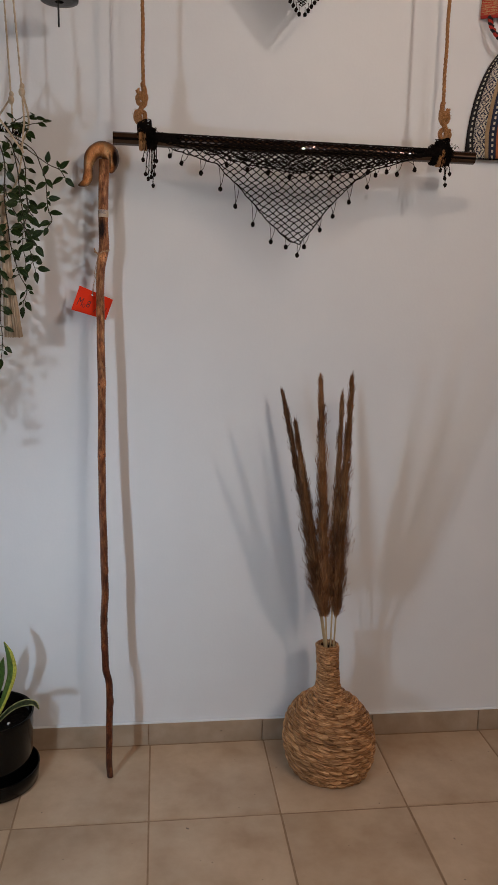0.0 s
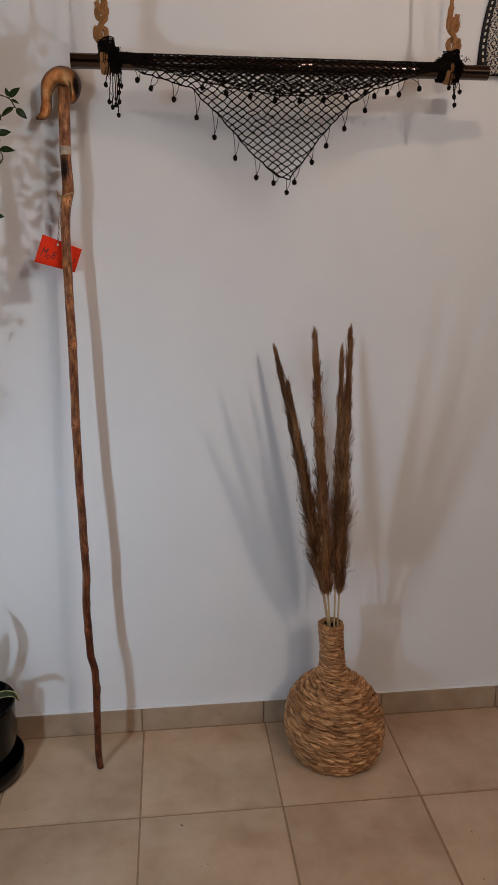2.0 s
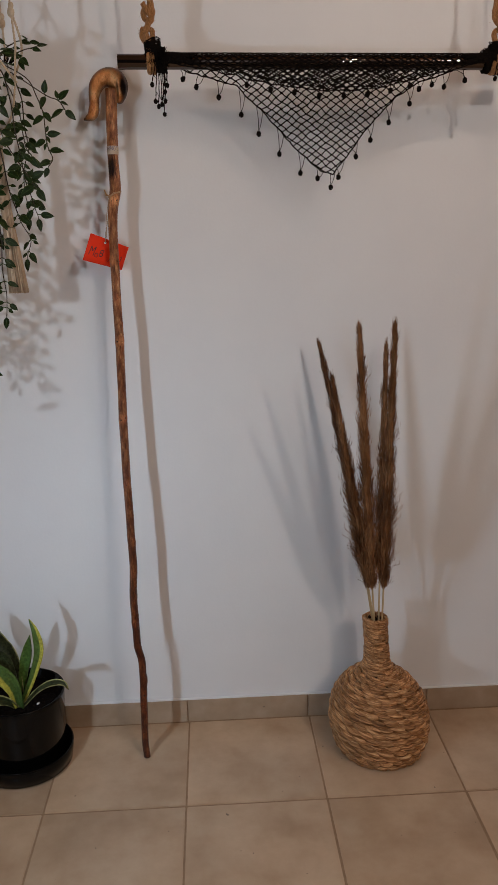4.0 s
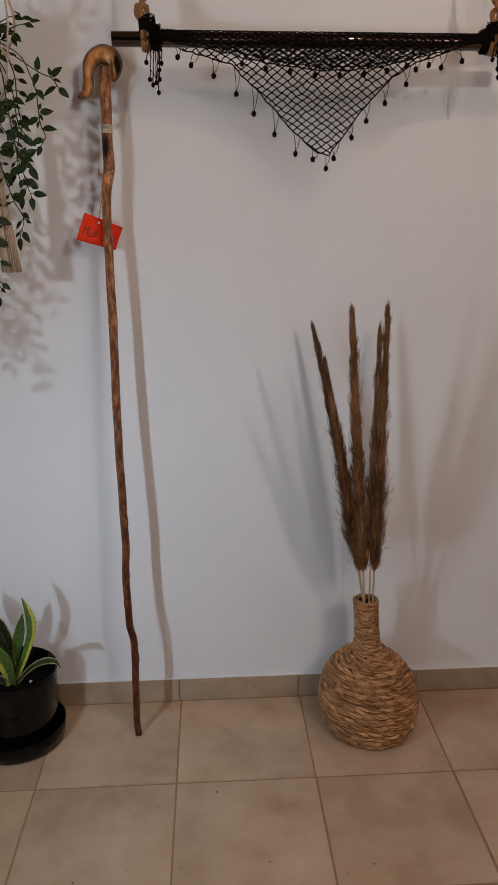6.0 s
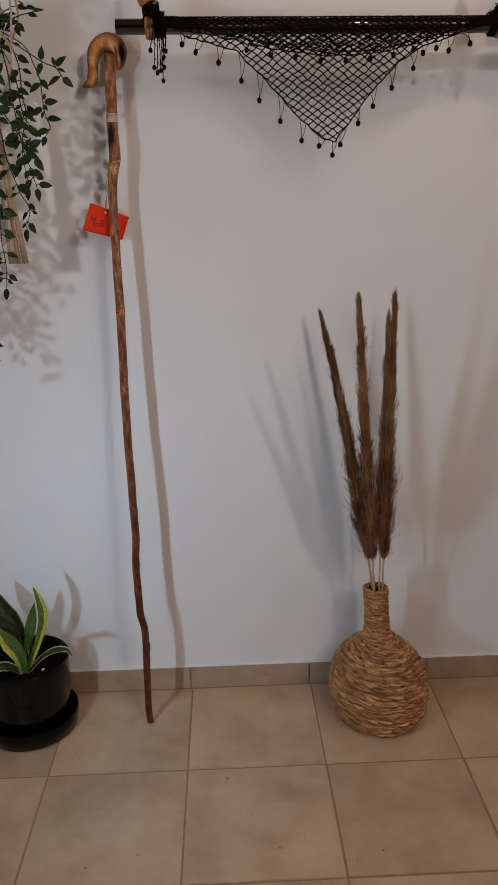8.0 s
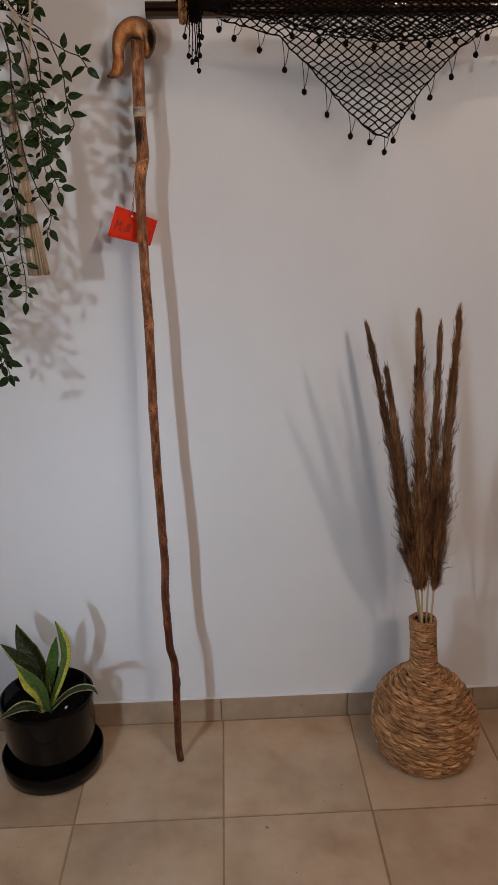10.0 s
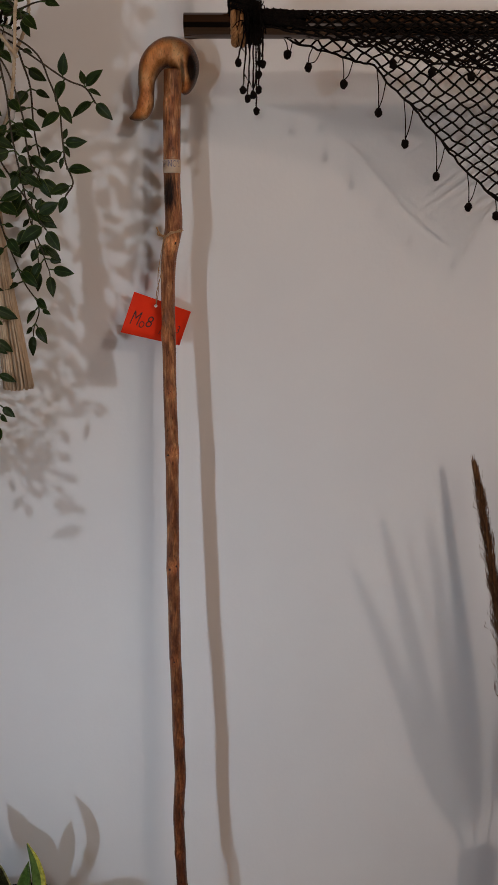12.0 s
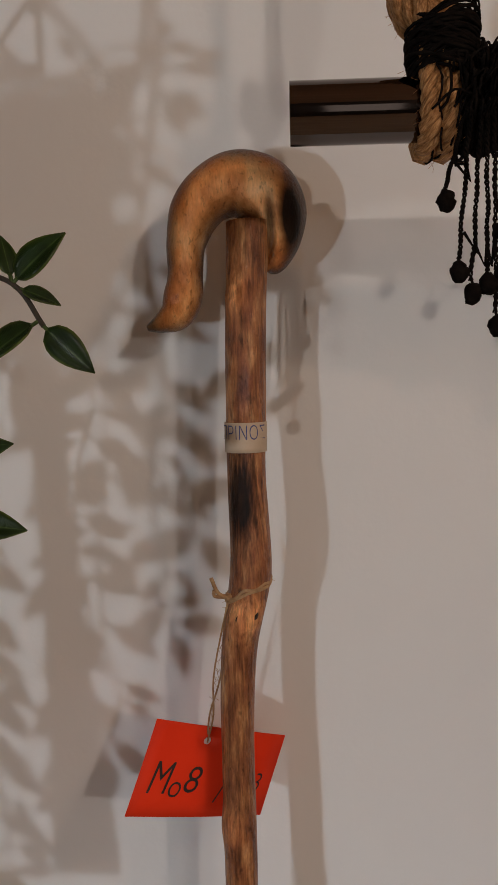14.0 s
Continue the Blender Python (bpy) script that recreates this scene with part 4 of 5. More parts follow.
def net_shawl():
    root = thing("net_shawl", (0.36, PY, 1.66), "black knotted net shawl with pompon trim draped over the rod", "shawl")
    g = Geo()
    place = net_layer(g, NET_EDGE, 0.0215, 0.72, 0.0012, 3, 0.00128, 1.672, -1)
    part("netting", g, M_NET, root)
    g = Geo()
    place2 = net_layer(g, SWAG_EDGE, 0.0175, 0.58, 0.0022, 11, 0.00122, 1.684, 1)
    part("upper_fold", g, M_NET, root, "shorter doubled fold of the net")
    g = Geo()
    net_layer(g, [(x, z + 0.006) for x, z in SWAG_EDGE], 0.0205, 0.44, 0.0050, 17, 0.00112, 1.640, 1)
    part("upper_fold", g, M_NET, root, "shorter doubled fold of the net")
    ex, ez = [p[0] for p in NET_EDGE], [p[1] for p in NET_EDGE]
    spots = [(0.046, 0.018, 0.008), (0.085, 0.02, -0.006), (0.125, 0.028, 0.002), (0.170, 0.05, 0.004), (0.207, 0.052, 0.004), (0.252, 0.050, 0.004), (0.297, 0.040, 0.004), (0.338, 0.018, 0.002), (0.366, 0.024, 0.0), (0.384, 0.014, 0.003),
             (0.414, 0.010, 0.009), (0.449, 0.020, 0.006), (0.488, 0.025, 0.006), (0.533, 0.022, 0.006), (0.556, 0.008, 0.002), (0.583, 0.008, 0.002), (0.611, 0.020, 0.003), (0.640, 0.016, 0.018)]
    for x, drop, lean in spots:
        g = Geo()
        bead(g, place(x, np.interp(x, ex, ez)), drop, lean, 0.0050, place(x + 0.014, np.interp(x + 0.014, ex, ez)))
        part("pompon", g, M_NET, root)
    sx, sz = [p[0] for p in SWAG_EDGE], [p[1] for p in SWAG_EDGE]
    for x in (0.185, 0.236, 0.286, 0.338, 0.391, 0.440, 0.487, 0.528):
        g = Geo()
        bead(g, place2(x, np.interp(x, sx, sz)), 0.006, 0.0, 0.0050, place2(x + 0.012, np.interp(x + 0.012, sx, sz)))
        part("pompon", g, M_NET, root)
    # gathered ends tied round the rod beside the ropes
    for x0, side, rope_x, seed in ((-0.002, 1, -0.010, 21), (0.722, -1, 0.714, 22)):
        rnd = random.Random(seed)
        zp = pipe_z(x0)
        g = Geo()
        for k in range(64):
            # turns of thread round the rope just over the rod
            rr, z = rnd.uniform(0.0135, 0.0175), zp + rnd.uniform(0.014, 0.036)
            tip_over = rnd.uniform(-0.008, 0.008)
            g.tube([(rope_x + 0.003 + rr * math.cos(t) * 1.0, PY - 0.003 + rr * 1.4 * math.sin(t), z + tip_over * math.cos(t + 0.6) + 0.002 * wob(k * 2.3, t)) for t in np.linspace(0, 2 * math.pi, 25)], rnd.uniform(0.0005, 0.0011), 5)
        for k in range(110):
            pts = []
            xa = x0 + (rnd.uniform(0.000, 0.019) if side > 0 and k < 104 else rnd.uniform(0.001, 0.014) if k < 60 else rnd.uniform(-0.012, 0.004) if side > 0 or k > 103 else rnd.uniform(-0.030, -0.018))
            tilt = rnd.uniform(-0.005, 0.005) if k < 104 else rnd.uniform(-0.008, 0.008)
            lift = rnd.uniform(0.002, 0.008) if k < 104 else rnd.uniform(0.0105, 0.0120)
            for i in range(34):
                a = 2 * math.pi * i / 33
                rr = PR + lift + 0.005 * wob(k * 3.1, a * 2.4)
                pts.append((xa + tilt * math.sin(a) + 0.004 * wob(k * 1.7, a * 2.2, 5), PY + rr * math.cos(a), zp + 0.003 + rr * 1.02 * math.sin(a)))
            g.tube(pts, rnd.uniform(0.0005, 0.0011), 5)
        # the bunch that leads from the knot along the rod
        for k in range(70):
            pts = []
            for i in range(9):
                u = i / 8
                pts.append((x0 + side * (0.012 + 0.065 * u), PY - (PR + 0.008) * (1 - 0.3 * u) - 0.002 + rnd.uniform(-0.003, 0.003), zp + 0.016 * (1 - u) * rnd.uniform(0.2, 1.1) - 0.008 * rnd.random() + 0.012 * (u if k % 2 else 0)))
            g.tube(pts, rnd.uniform(0.0007, 0.0013), 4)
        for k in range(90):
            p = Vector((x0 + (0.012 if side > 0 else 0.006) + rnd.gauss(0, 0.006), PY - PR - rnd.uniform(0.004, 0.016), zp + rnd.gauss(0.004, 0.007)))
            q = p + Vector((rnd.gauss(0, 0.006), rnd.gauss(-0.002, 0.003), rnd.gauss(-0.001, 0.005)))
            g.tube([Vector(v) for v in spline([p, p.lerp(q, 0.5) + Vector((0, -0.004, 0.004)), q], 7)], 0.0006, 4)
        tagged(part("gathered_end", g, M_NET, root), "bunched net tied round the rope", kind="stuff")
        g = Geo()
        if side > 0:
            ends = [(0.000, 1.604, -0.010), (0.002, 1.572, -0.006), (0.006, 1.562, -0.004), (0.009, 1.566, 0.000), (0.012, 1.547, 0.001), (0.015, 1.590, 0.001), (0.018, 1.572, -0.002), (0.021, 1.602, 0.000)]
        else:
            ends = [(0.716, 1.590, 0.004), (0.722, 1.574, 0.000), (0.726, 1.600, 0.006), (0.712, 1.608, -0.004)]
        for i, (x, z, lean) in enumerate(ends):
            top = Vector((x, PY - PR - 0.010, zp - 0.006))
            # chained thread: two strands crossing each other
            n = 64
            for s in (-1, 1):
                g.tube([top + Vector((lean * k / n + 0.0007 * s * math.sin(k * 1.3) + 0.001 * wob(k * 0.09, i * 3.7), -0.0007 * s * math.cos(k * 1.3), (z - top.z) * k / n)) for k in range(n + 1)], 0.00065, 4)
            bead(g, top + Vector((lean, 0, z - top.z)), 0.002, 0.0, 0.0042)
        for i in range(len(ends) - 1):
            a, b = ends[i], ends[i + 1]
            za = max(a[1], b[1]) + 0.012
            g.tube([Vector((a[0] + a[2] * 0.6, PY - PR - 0.010, za)), Vector(((a[0] + b[0]) / 2, PY - PR - 0.012, za - 0.010)), Vector((b[0] + b[2] * 0.6, PY - PR - 0.010, za + 0.004))], 0.0008, 4)
        tagged(part("fringe", g, M_NET, root), "hanging chained threads with pompons", kind="stuff")
    return root


steel_rod()
hanging_rope(-0.010, 1)
hanging_rope(0.714, -1)
net_shawl()


def upper_shawl():
    root = thing("net_shawl", (0.36, PY, 2.2), "black net shawl with pompons hanging on a cord above", "shawl")
    g = Geo()
    tip, top = Vector((0.358, -0.15, 1.955)), 2.30
    g.tube([(0.05, -0.15, top), (0.36, -0.15, top - 0.01), (0.67, -0.15, top)], 0.004, 6)
    for x in (0.05, 0.67):
        g.tube([(x, -0.15, top), (x, -0.15, ZC)], 0.0025, 6)
    part("cord", g, M_NET, root)
    g = Geo()
    for sgn in (1, -1):
        c = -0.6
        while c < 0.6:
            run = []
            for i in range(90):
                z = 1.955 + (top - 1.955) * i / 89
                x = tip.x + c + sgn * (z - 1.955) / 0.72
                if abs(x - tip.x) < 0.8 * (z - 1.950):
                    run.append((x + 0.003 * wob(x * 40, z * 40), -0.15 + 0.01 * wob(x * 8, z * 8), z))
                elif run:
                    break
            if len(run) > 1:
                g.tube(run, 0.0012, 4, caps=False)
            c += 0.0095
    part("netting", g, M_NET, root)
    for s in (-1, 1):
        for k in range(13):
            h = 0.009 * k
            g = Geo()
            bead(g, (tip.x + s * (0.007 + 0.8 * h), -0.152, tip.z + h), 0.013, 0.0, 0.0043)
            part("pompon", g, M_NET, root)


upper_shawl()


def hanging_ornament():
    root = thing("hanging_ornament", (-0.196, -0.15, 2.1), "black iron bell-shaped ornament with a thin rod below", "ornament")
    prof = [(0.003, 1.975), (0.020, 1.968), (0.036, 1.950), (0.043, 1.938), (0.042, 1.934), (0.030, 1.933), (0.010, 1.932)]
    part("bell", Geo().lathe(prof, (-0.196, -0.15, 0), 28), M_IRON, root)
    part("clapper_rod", Geo().tube([(-0.198, -0.15, 1.972), (-0.198, -0.15, 1.880)], 0.0022, 8), M_IRON, root)
    part("hook_cord", Geo().tube([(-0.196, -0.15, 1.972), (-0.196, -0.15, ZC)], 0.0012, 6), M_VINE, root)


hanging_ornament()

# ---- things: hanging planter ----
HX, HY = -0.335, -0.215


def leaf(g, at, direction, length, width, curl, rnd, across=4):
    """A pointed oval blade with a folded midrib."""
    d = Vector(direction).normalized()
    side = d.cross(Vector((rnd.gauss(0, 0.25), -1, rnd.gauss(0.35, 0.3)))).normalized()
    nrm = side.cross(d).normalized()
    rows = []
    n = 8
    for j in range(n + 1):
        u = j / n
        w = width * 2.8 * u ** 0.66 * (1 - u) ** 1.02
        w = max(w, width * 0.03)
        c = Vector(at) + d * (length * u) - nrm * (curl * length * u * u)
        rows.append([c + side * (w * (i / across - 0.5)) + nrm * (abs(i / across - 0.5) * w * 0.30) for i in range(across + 1)])
    g.sheet(rows)


def vine(root, path, seed, size, spacing=0.0215):
    rnd = random.Random(seed)
    pts = [Vector(p) for p in spline(path, 40)]
    for i, p in enumerate(pts):
        sway = min(1.0, i / 10)
        p.x += 0.0075 * sway * wob(seed * 5.3, i * 0.16)
        p.y += 0.0060 * sway * wob(seed * 2.7, i * 0.16, 4)
    runner = part("vine", Geo().tube(pts, [0.0016 - 0.0008 * i / 39 for i in range(40)], 6), M_VINE, root, "thin dark trailing stem")
    lens = [0.0]
    for a, b in zip(pts, pts[1:]):
        lens.append(lens[-1] + (b - a).length)
    s, sgn = 0.02, rnd.choice((-1, 1))
    while s < lens[-1]:
        i = next(k for k in range(40) if lens[k] >= s)
        p, d = pts[i], (pts[min(i + 1, 39)] - pts[max(i - 1, 0)]).normalized()
        for turn, scale in ((sgn, 1.0), (-sgn, 0.62)):
            if turn == -sgn and rnd.random() < 0.35:
                continue
            side = Vector((turn * rnd.uniform(0.6, 1.0), rnd.uniform(-0.7, 0.3), rnd.uniform(-0.55, 0.35)))
            aim = (side + d * rnd.uniform(0.2, 0.7)).normalized()
            ln = size * scale * rnd.uniform(0.75, 1.15)
            stalk = p + aim * 0.007
            g = Geo()
            g.tube([p, stalk], 0.0008, 5)
            leaf(g, stalk, aim + Vector((0, 0, -0.12)), ln, ln * rnd.uniform(0.48, 0.64), rnd.uniform(-0.1, 0.25), rnd)
            part("leaf", g, M_LEAF, runner, thick=0.0005)
        s += spacing * rnd.uniform(0.8, 1.25)
        sgn = -sgn
    g = Geo()
    leaf(g, pts[-1], pts[-1] - pts[-3], size, size * 0.5, 0.1, rnd)
    part("leaf", g, M_LEAF, runner, thick=0.0005)


def sprig(root, path, seed, offset, leaves):
    """A trailing stem with given leaves, each on a short stalk."""
    rnd = random.Random(seed)
    runner = part("vine", Geo().tube([Vector(p) for p in spline(path, 44)], 0.0011, 6), M_VINE, root, "thin dark trailing stem")
    for at, aim, size in leaves:
        at, d = Vector(at) + Vector(offset), Vector(aim).normalized()
        g = Geo().tube([at - d * 0.001, at + d * 0.003], 0.0007, 5)
        leaf(g, at + d * 0.002, aim, size, size * rnd.uniform(0.52, 0.60), rnd.uniform(0.02, 0.16), rnd)
        part("leaf", g, M_LEAF, runner, thick=0.0005)


def hanging_plant():
    root = thing("hanging_plant", (HX, HY, 1.52), "trailing artificial leafy plant in a hanging clear pot", "plant")
    prof = [(0.001, 1.512), (0.036, 1.514), (0.046, 1.530), (0.050, 1.57), (0.052, 1.628), (0.049, 1.628), (0.047, 1.572), (0.043, 1.533), (0.001, 1.520)]
    part("pot", Geo().lathe(prof, (HX, HY, 0), 40), M_PLASTIC, root, "pale translucent plastic pot")
    g = Geo().lathe([(0.001, 1.612), (0.030, 1.628), (0.0455, 1.624)], (HX, HY, 0), 24, lambda a, z: 0.004 * wob(a * 3, z * 90))
    rnd = random.Random(31)
    for _ in range(90):
        a, q = rnd.uniform(0, 2 * math.pi), 0.044 * math.sqrt(rnd.random())
        p = Vector((HX + q * math.cos(a), HY + q * math.sin(a), 1.622))
        g.tube([p, p + Vector((rnd.gauss(0, 0.012), rnd.gauss(0, 0.012), rnd.uniform(0.008, 0.030)))], 0.0016, 4)
    part("stem_cluster", g, M_NET, root, "dark tangle of plastic stems")
    # trailing stems, from the rim outward and down
    paths = [
        [(HX + 0.03, HY - 0.02, 1.625), (-0.272, -0.222, 1.606), (-0.220, -0.222, 1.5715), (-0.1955, -0.221, 1.561), (-0.1835, -0.221, 1.5435)],
        [(HX + 0.03, HY - 0.03, 1.63), (-0.268, -0.235, 1.60), (-0.246, -0.245, 1.545), (-0.240, -0.249, 1.500), (-0.230, -0.249, 1.460), (-0.238, -0.240, 1.428)],
        [(HX + 0.02, HY - 0.04, 1.63), (-0.285, -0.262, 1.59), (-0.278, -0.26, 1.50), (-0.270, -0.235, 1.42), (-0.262, -0.215, 1.362), (-0.258, -0.213, 1.335)],
        [(HX + 0.01, HY - 0.05, 1.63), (-0.31, -0.275, 1.58), (-0.308, -0.262, 1.46), (-0.300, -0.22, 1.36), (-0.282, -0.19, 1.300), (-0.292, -0.189, 1.255)],
        [(HX - 0.01, HY - 0.05, 1.63), (-0.335, -0.280, 1.56), (-0.335, -0.265, 1.44), (-0.330, -0.24, 1.32), (-0.333, -0.23, 1.22), (-0.340, -0.22, 1.135)],
        [(HX - 0.03, HY - 0.04, 1.63), (-0.372, -0.27, 1.57), (-0.385, -0.26, 1.45), (-0.380, -0.24, 1.33), (-0.372, -0.23, 1.25), (-0.360, -0.22, 1.18)],
        [(HX - 0.04, HY - 0.02, 1.63), (-0.402, -0.23, 1.57), (-0.425, -0.22, 1.47), (-0.43, -0.22, 1.36), (-0.42, -0.21, 1.28)],
        [(HX + 0.04, HY, 1.63), (-0.286, -0.205, 1.648), (-0.262, -0.21, 1.655), (-0.228, -0.218, 1.662)],
        [(HX + 0.02, HY + 0.02, 1.63), (-0.30, -0.20, 1.66), (-0.272, -0.20, 1.675), (-0.250, -0.205, 1.672)],
        [(HX + 0.045, HY - 0.01, 1.625), (-0.262, -0.205, 1.59), (-0.252, -0.20, 1.52), (-0.262, -0.20, 1.46), (-0.255, -0.19, 1.42)],
        [(HX - 0.02, HY + 0.03, 1.63), (-0.36, -0.175, 1.60), (-0.365, -0.165, 1.50), (-0.36, -0.16, 1.40), (-0.35, -0.165, 1.30)],
        [(HX + 0.035, HY + 0.03, 1.63), (-0.285, -0.165, 1.60), (-0.278, -0.155, 1.50), (-0.290, -0.155, 1.42), (-0.285, -0.16, 1.34)],
    ]
    for k in range(4):
        paths.append([(HX + 0.03 - 0.02 * k, HY - 0.03, 1.63), (-0.292 - 0.022 * k, -0.235, 1.65), (-0.275 - 0.024 * k, -0.24, 1.652 - 0.012 * k), (-0.258 - 0.026 * k, -0.243, 1.632 - 0.02 * k)])
    for k in range(6):
        x, y = -0.392 - 0.012 * k, -0.27 + 0.03 * k
        paths.append([(HX - 0.03, HY - 0.03 + 0.012 * k, 1.63), (x + 0.01, y, 1.57), (x - 0.006, y, 1.42), (x + 0.008, y + 0.01, 1.26), (x - 0.004, y + 0.015, 1.12), (x + 0.012, y + 0.02, 1.00 + 0.03 * (k % 3))])
    for i, path in enumerate(paths):
        if i not in (0, 1, 9):
            vine(root, path, 40 + i, 0.0275 if i not in (7, 8, 12, 13, 14, 15) else 0.023)
    # the stems that hang furthest out, with their groups of leaves: foot, direction and length of each
    sprig(root, paths[0], 12, (0.020, 0.0, -0.0215), [
        ((-0.204, -0.221, 1.5655), (0.0196, -0.003, -0.0185), 0.027), ((-0.206, -0.221, 1.567), (-0.026, -0.004, -0.017), 0.031), ((-0.2155, -0.221, 1.583), (0.020, -0.003, 0.018), 0.028),
        ((-0.214, -0.221, 1.581), (0.016, 0.002, -0.006), 0.017), ((-0.216, -0.221, 1.584), (-0.004, 0.002, 0.018), 0.018), ((-0.242, -0.222, 1.594), (0.004, -0.008, 0.020), 0.026),
        ((-0.240, -0.222, 1.592), (-0.010, -0.008, -0.022), 0.027)])
    sprig(root, [(HX + 0.03, HY - 0.03, 1.63), (-0.252, -0.236, 1.600), (-0.2345, -0.238, 1.5657), (-0.2245, -0.238, 1.536), (-0.2228, -0.238, 1.506), (-0.2205, -0.238, 1.4736), (-0.2125, -0.238, 1.450), (-0.2221, -0.238, 1.4345)], 13, (0, 0, 0), [
        ((-0.2215, -0.238, 1.4955), (0.0231, -0.004, 0.0007), 0.0275), ((-0.2190, -0.238, 1.4655), (0.0267, -0.004, -0.002), 0.0295), ((-0.2150, -0.238, 1.446), (-0.0242, -0.006, -0.0095), 0.027),
        ((-0.2225, -0.238, 1.4985), (0.0043, 0.003, 0.0113), 0.014), ((-0.2222, -0.238, 1.494), (0.0056, 0.002, -0.0117), 0.0145), ((-0.2221, -0.238, 1.4345), (-0.0079, -0.002, -0.0188), 0.021),
        ((-0.2220, -0.238, 1.480), (-0.0055, 0.002, -0.011), 0.014), ((-0.2225, -0.238, 1.486), (-0.0204, -0.004, -0.0119), 0.027), ((-0.2230, -0.238, 1.531), (-0.018, -0.006, -0.014), 0.028),
        ((-0.2240, -0.238, 1.538), (0.016, -0.006, -0.020), 0.024)])
    sprig(root, [(HX + 0.01, HY - 0.04, 1.63), (-0.288, -0.240, 1.585), (-0.2702, -0.240, 1.532), (-0.2672, -0.240, 1.4995), (-0.2625, -0.240, 1.469), (-0.2533, -0.240, 1.4563)], 14, (0, 0, 0), [
        ((-0.2540, -0.240, 1.4565), (0.0114, -0.003, -0.0234), 0.027), ((-0.2625, -0.240, 1.4690), (-0.0172, -0.005, -0.0122), 0.024), ((-0.2640, -0.240, 1.481), (0.0193, -0.005, -0.0152), 0.027),
        ((-0.2690, -0.240, 1.510), (-0.020, -0.004, -0.012), 0.028), ((-0.2700, -0.240, 1.522), (0.018, -0.005, -0.010), 0.025)])
    sprig(root, [(HX + 0.01, HY - 0.05, 1.63), (-0.322, -0.246, 1.56), (-0.305, -0.246, 1.49), (-0.2859, -0.244, 1.4529), (-0.2729, -0.242, 1.4328), (-0.2600, -0.240, 1.4098), (-0.2490, -0.240, 1.3930)], 15, (0, 0, 0), [
        ((-0.2490, -0.240, 1.3930), (0.0153, -0.004, -0.023), 0.029), ((-0.2580, -0.240, 1.4130), (0.0224, -0.004, 0.010), 0.029), ((-0.2610, -0.240, 1.4120), (0.0188, 0.002, -0.0064), 0.021),
        ((-0.2600, -0.240, 1.4150), (0.0053, 0.002, 0.0141), 0.016), ((-0.2525, -0.240, 1.3975), (-0.0275, -0.006, -0.0168), 0.033), ((-0.2700, -0.241, 1.4275), (0.0032, 0.002, -0.0144), 0.016),
        ((-0.2760, -0.242, 1.4380), (-0.020, -0.006, -0.008), 0.027), ((-0.2900, -0.245, 1.460), (0.020, -0.006, -0.009), 0.026)])


def macrame_hanger():
    root = thing("macrame_hanger", (HX, HY, ZC), "cream cord plant hanger with a long fringed tail", "plant hanger")
    top = Vector((HX, HY + 0.01, ZC))
    corners = [(0.066, -0.030), (0.030, 0.044), (-0.056, 0.030), (-0.040, -0.044)]
    for cx, cy in corners:
        p = Vector((HX + cx, HY + cy, 1.63))
        g = Geo()
        line = [top + Vector((cx * 0.05, cy * 0.05, 0)), top.lerp(p, 0.5), p + Vector((0, 0, 0.09)), p, Vector((HX + cx * 0.72, HY + cy * 0.72, 1.53)), Vector((HX, HY, 1.485))]
        pts = [Vector(q) for q in spline(line, 120)]
        twist(g, pts, 0.0022, 40, 3, 5)
        part("cord", g, M_CORD, root)
        k = Geo().ball(p + Vector((0, 0, 0.085)), 0.0072, 1.4, 6, 10)
        k.ball(p + Vector((0.001, 0, 0.097)), 0.0055, 1.2, 6, 10)
        part("knot", k, M_CORD, root)
    a = Geo()
    # cords crossing between neighbouring corners
    for (ax, ay), (bx, by) in zip(corners, corners[1:] + corners[:1]):
        p, q = Vector((HX + ax, HY + ay, 1.72)), Vector((HX + bx, HY + by, 1.59))
        mid = p.lerp(q, 0.5) + Vector(((ax + bx) * 0.25, (ay + by) * 0.25, 0))
        twist(a, [Vector(v) for v in spline([p, mid, q], 30)], 0.0024, 9, 3, 5)
    part("crossed_cords", a, M_CORD, root)
    g = Geo().ball((HX + 0.004, HY, 1.478), 0.017, 1.5, 8, 14)
    part("gathering_knot", g, M_CORD, root)
    rnd = random.Random(77)
    g = Geo()
    for _ in range(230):
        a0, q = rnd.uniform(0, 2 * math.pi), math.sqrt(rnd.random())
        x, y = math.cos(a0) * q, math.sin(a0) * q
        pts = []
        for i in range(9):
            u = i / 8
            w = 0.0095 + 0.0105 * max(0, u - 0.40) / 0.60
            pts.append((HX + 0.008 + 0.016 * u + x * w + 0.0015 * wob(x * 9, u * 4), HY + 0.01 * u + y * w, 1.475 - 0.288 * u + rnd.uniform(-0.003, 0.003)))
        g.tube(pts, 0.00125, 4)
    tagged(part("tail_fringe", g, M_TASSEL, root), "straw-coloured fringe of loose threads", kind="stuff")


hanging_plant()
macrame_hanger()

# ---- things: snake plant ----
SX, SY = -0.415, -0.143


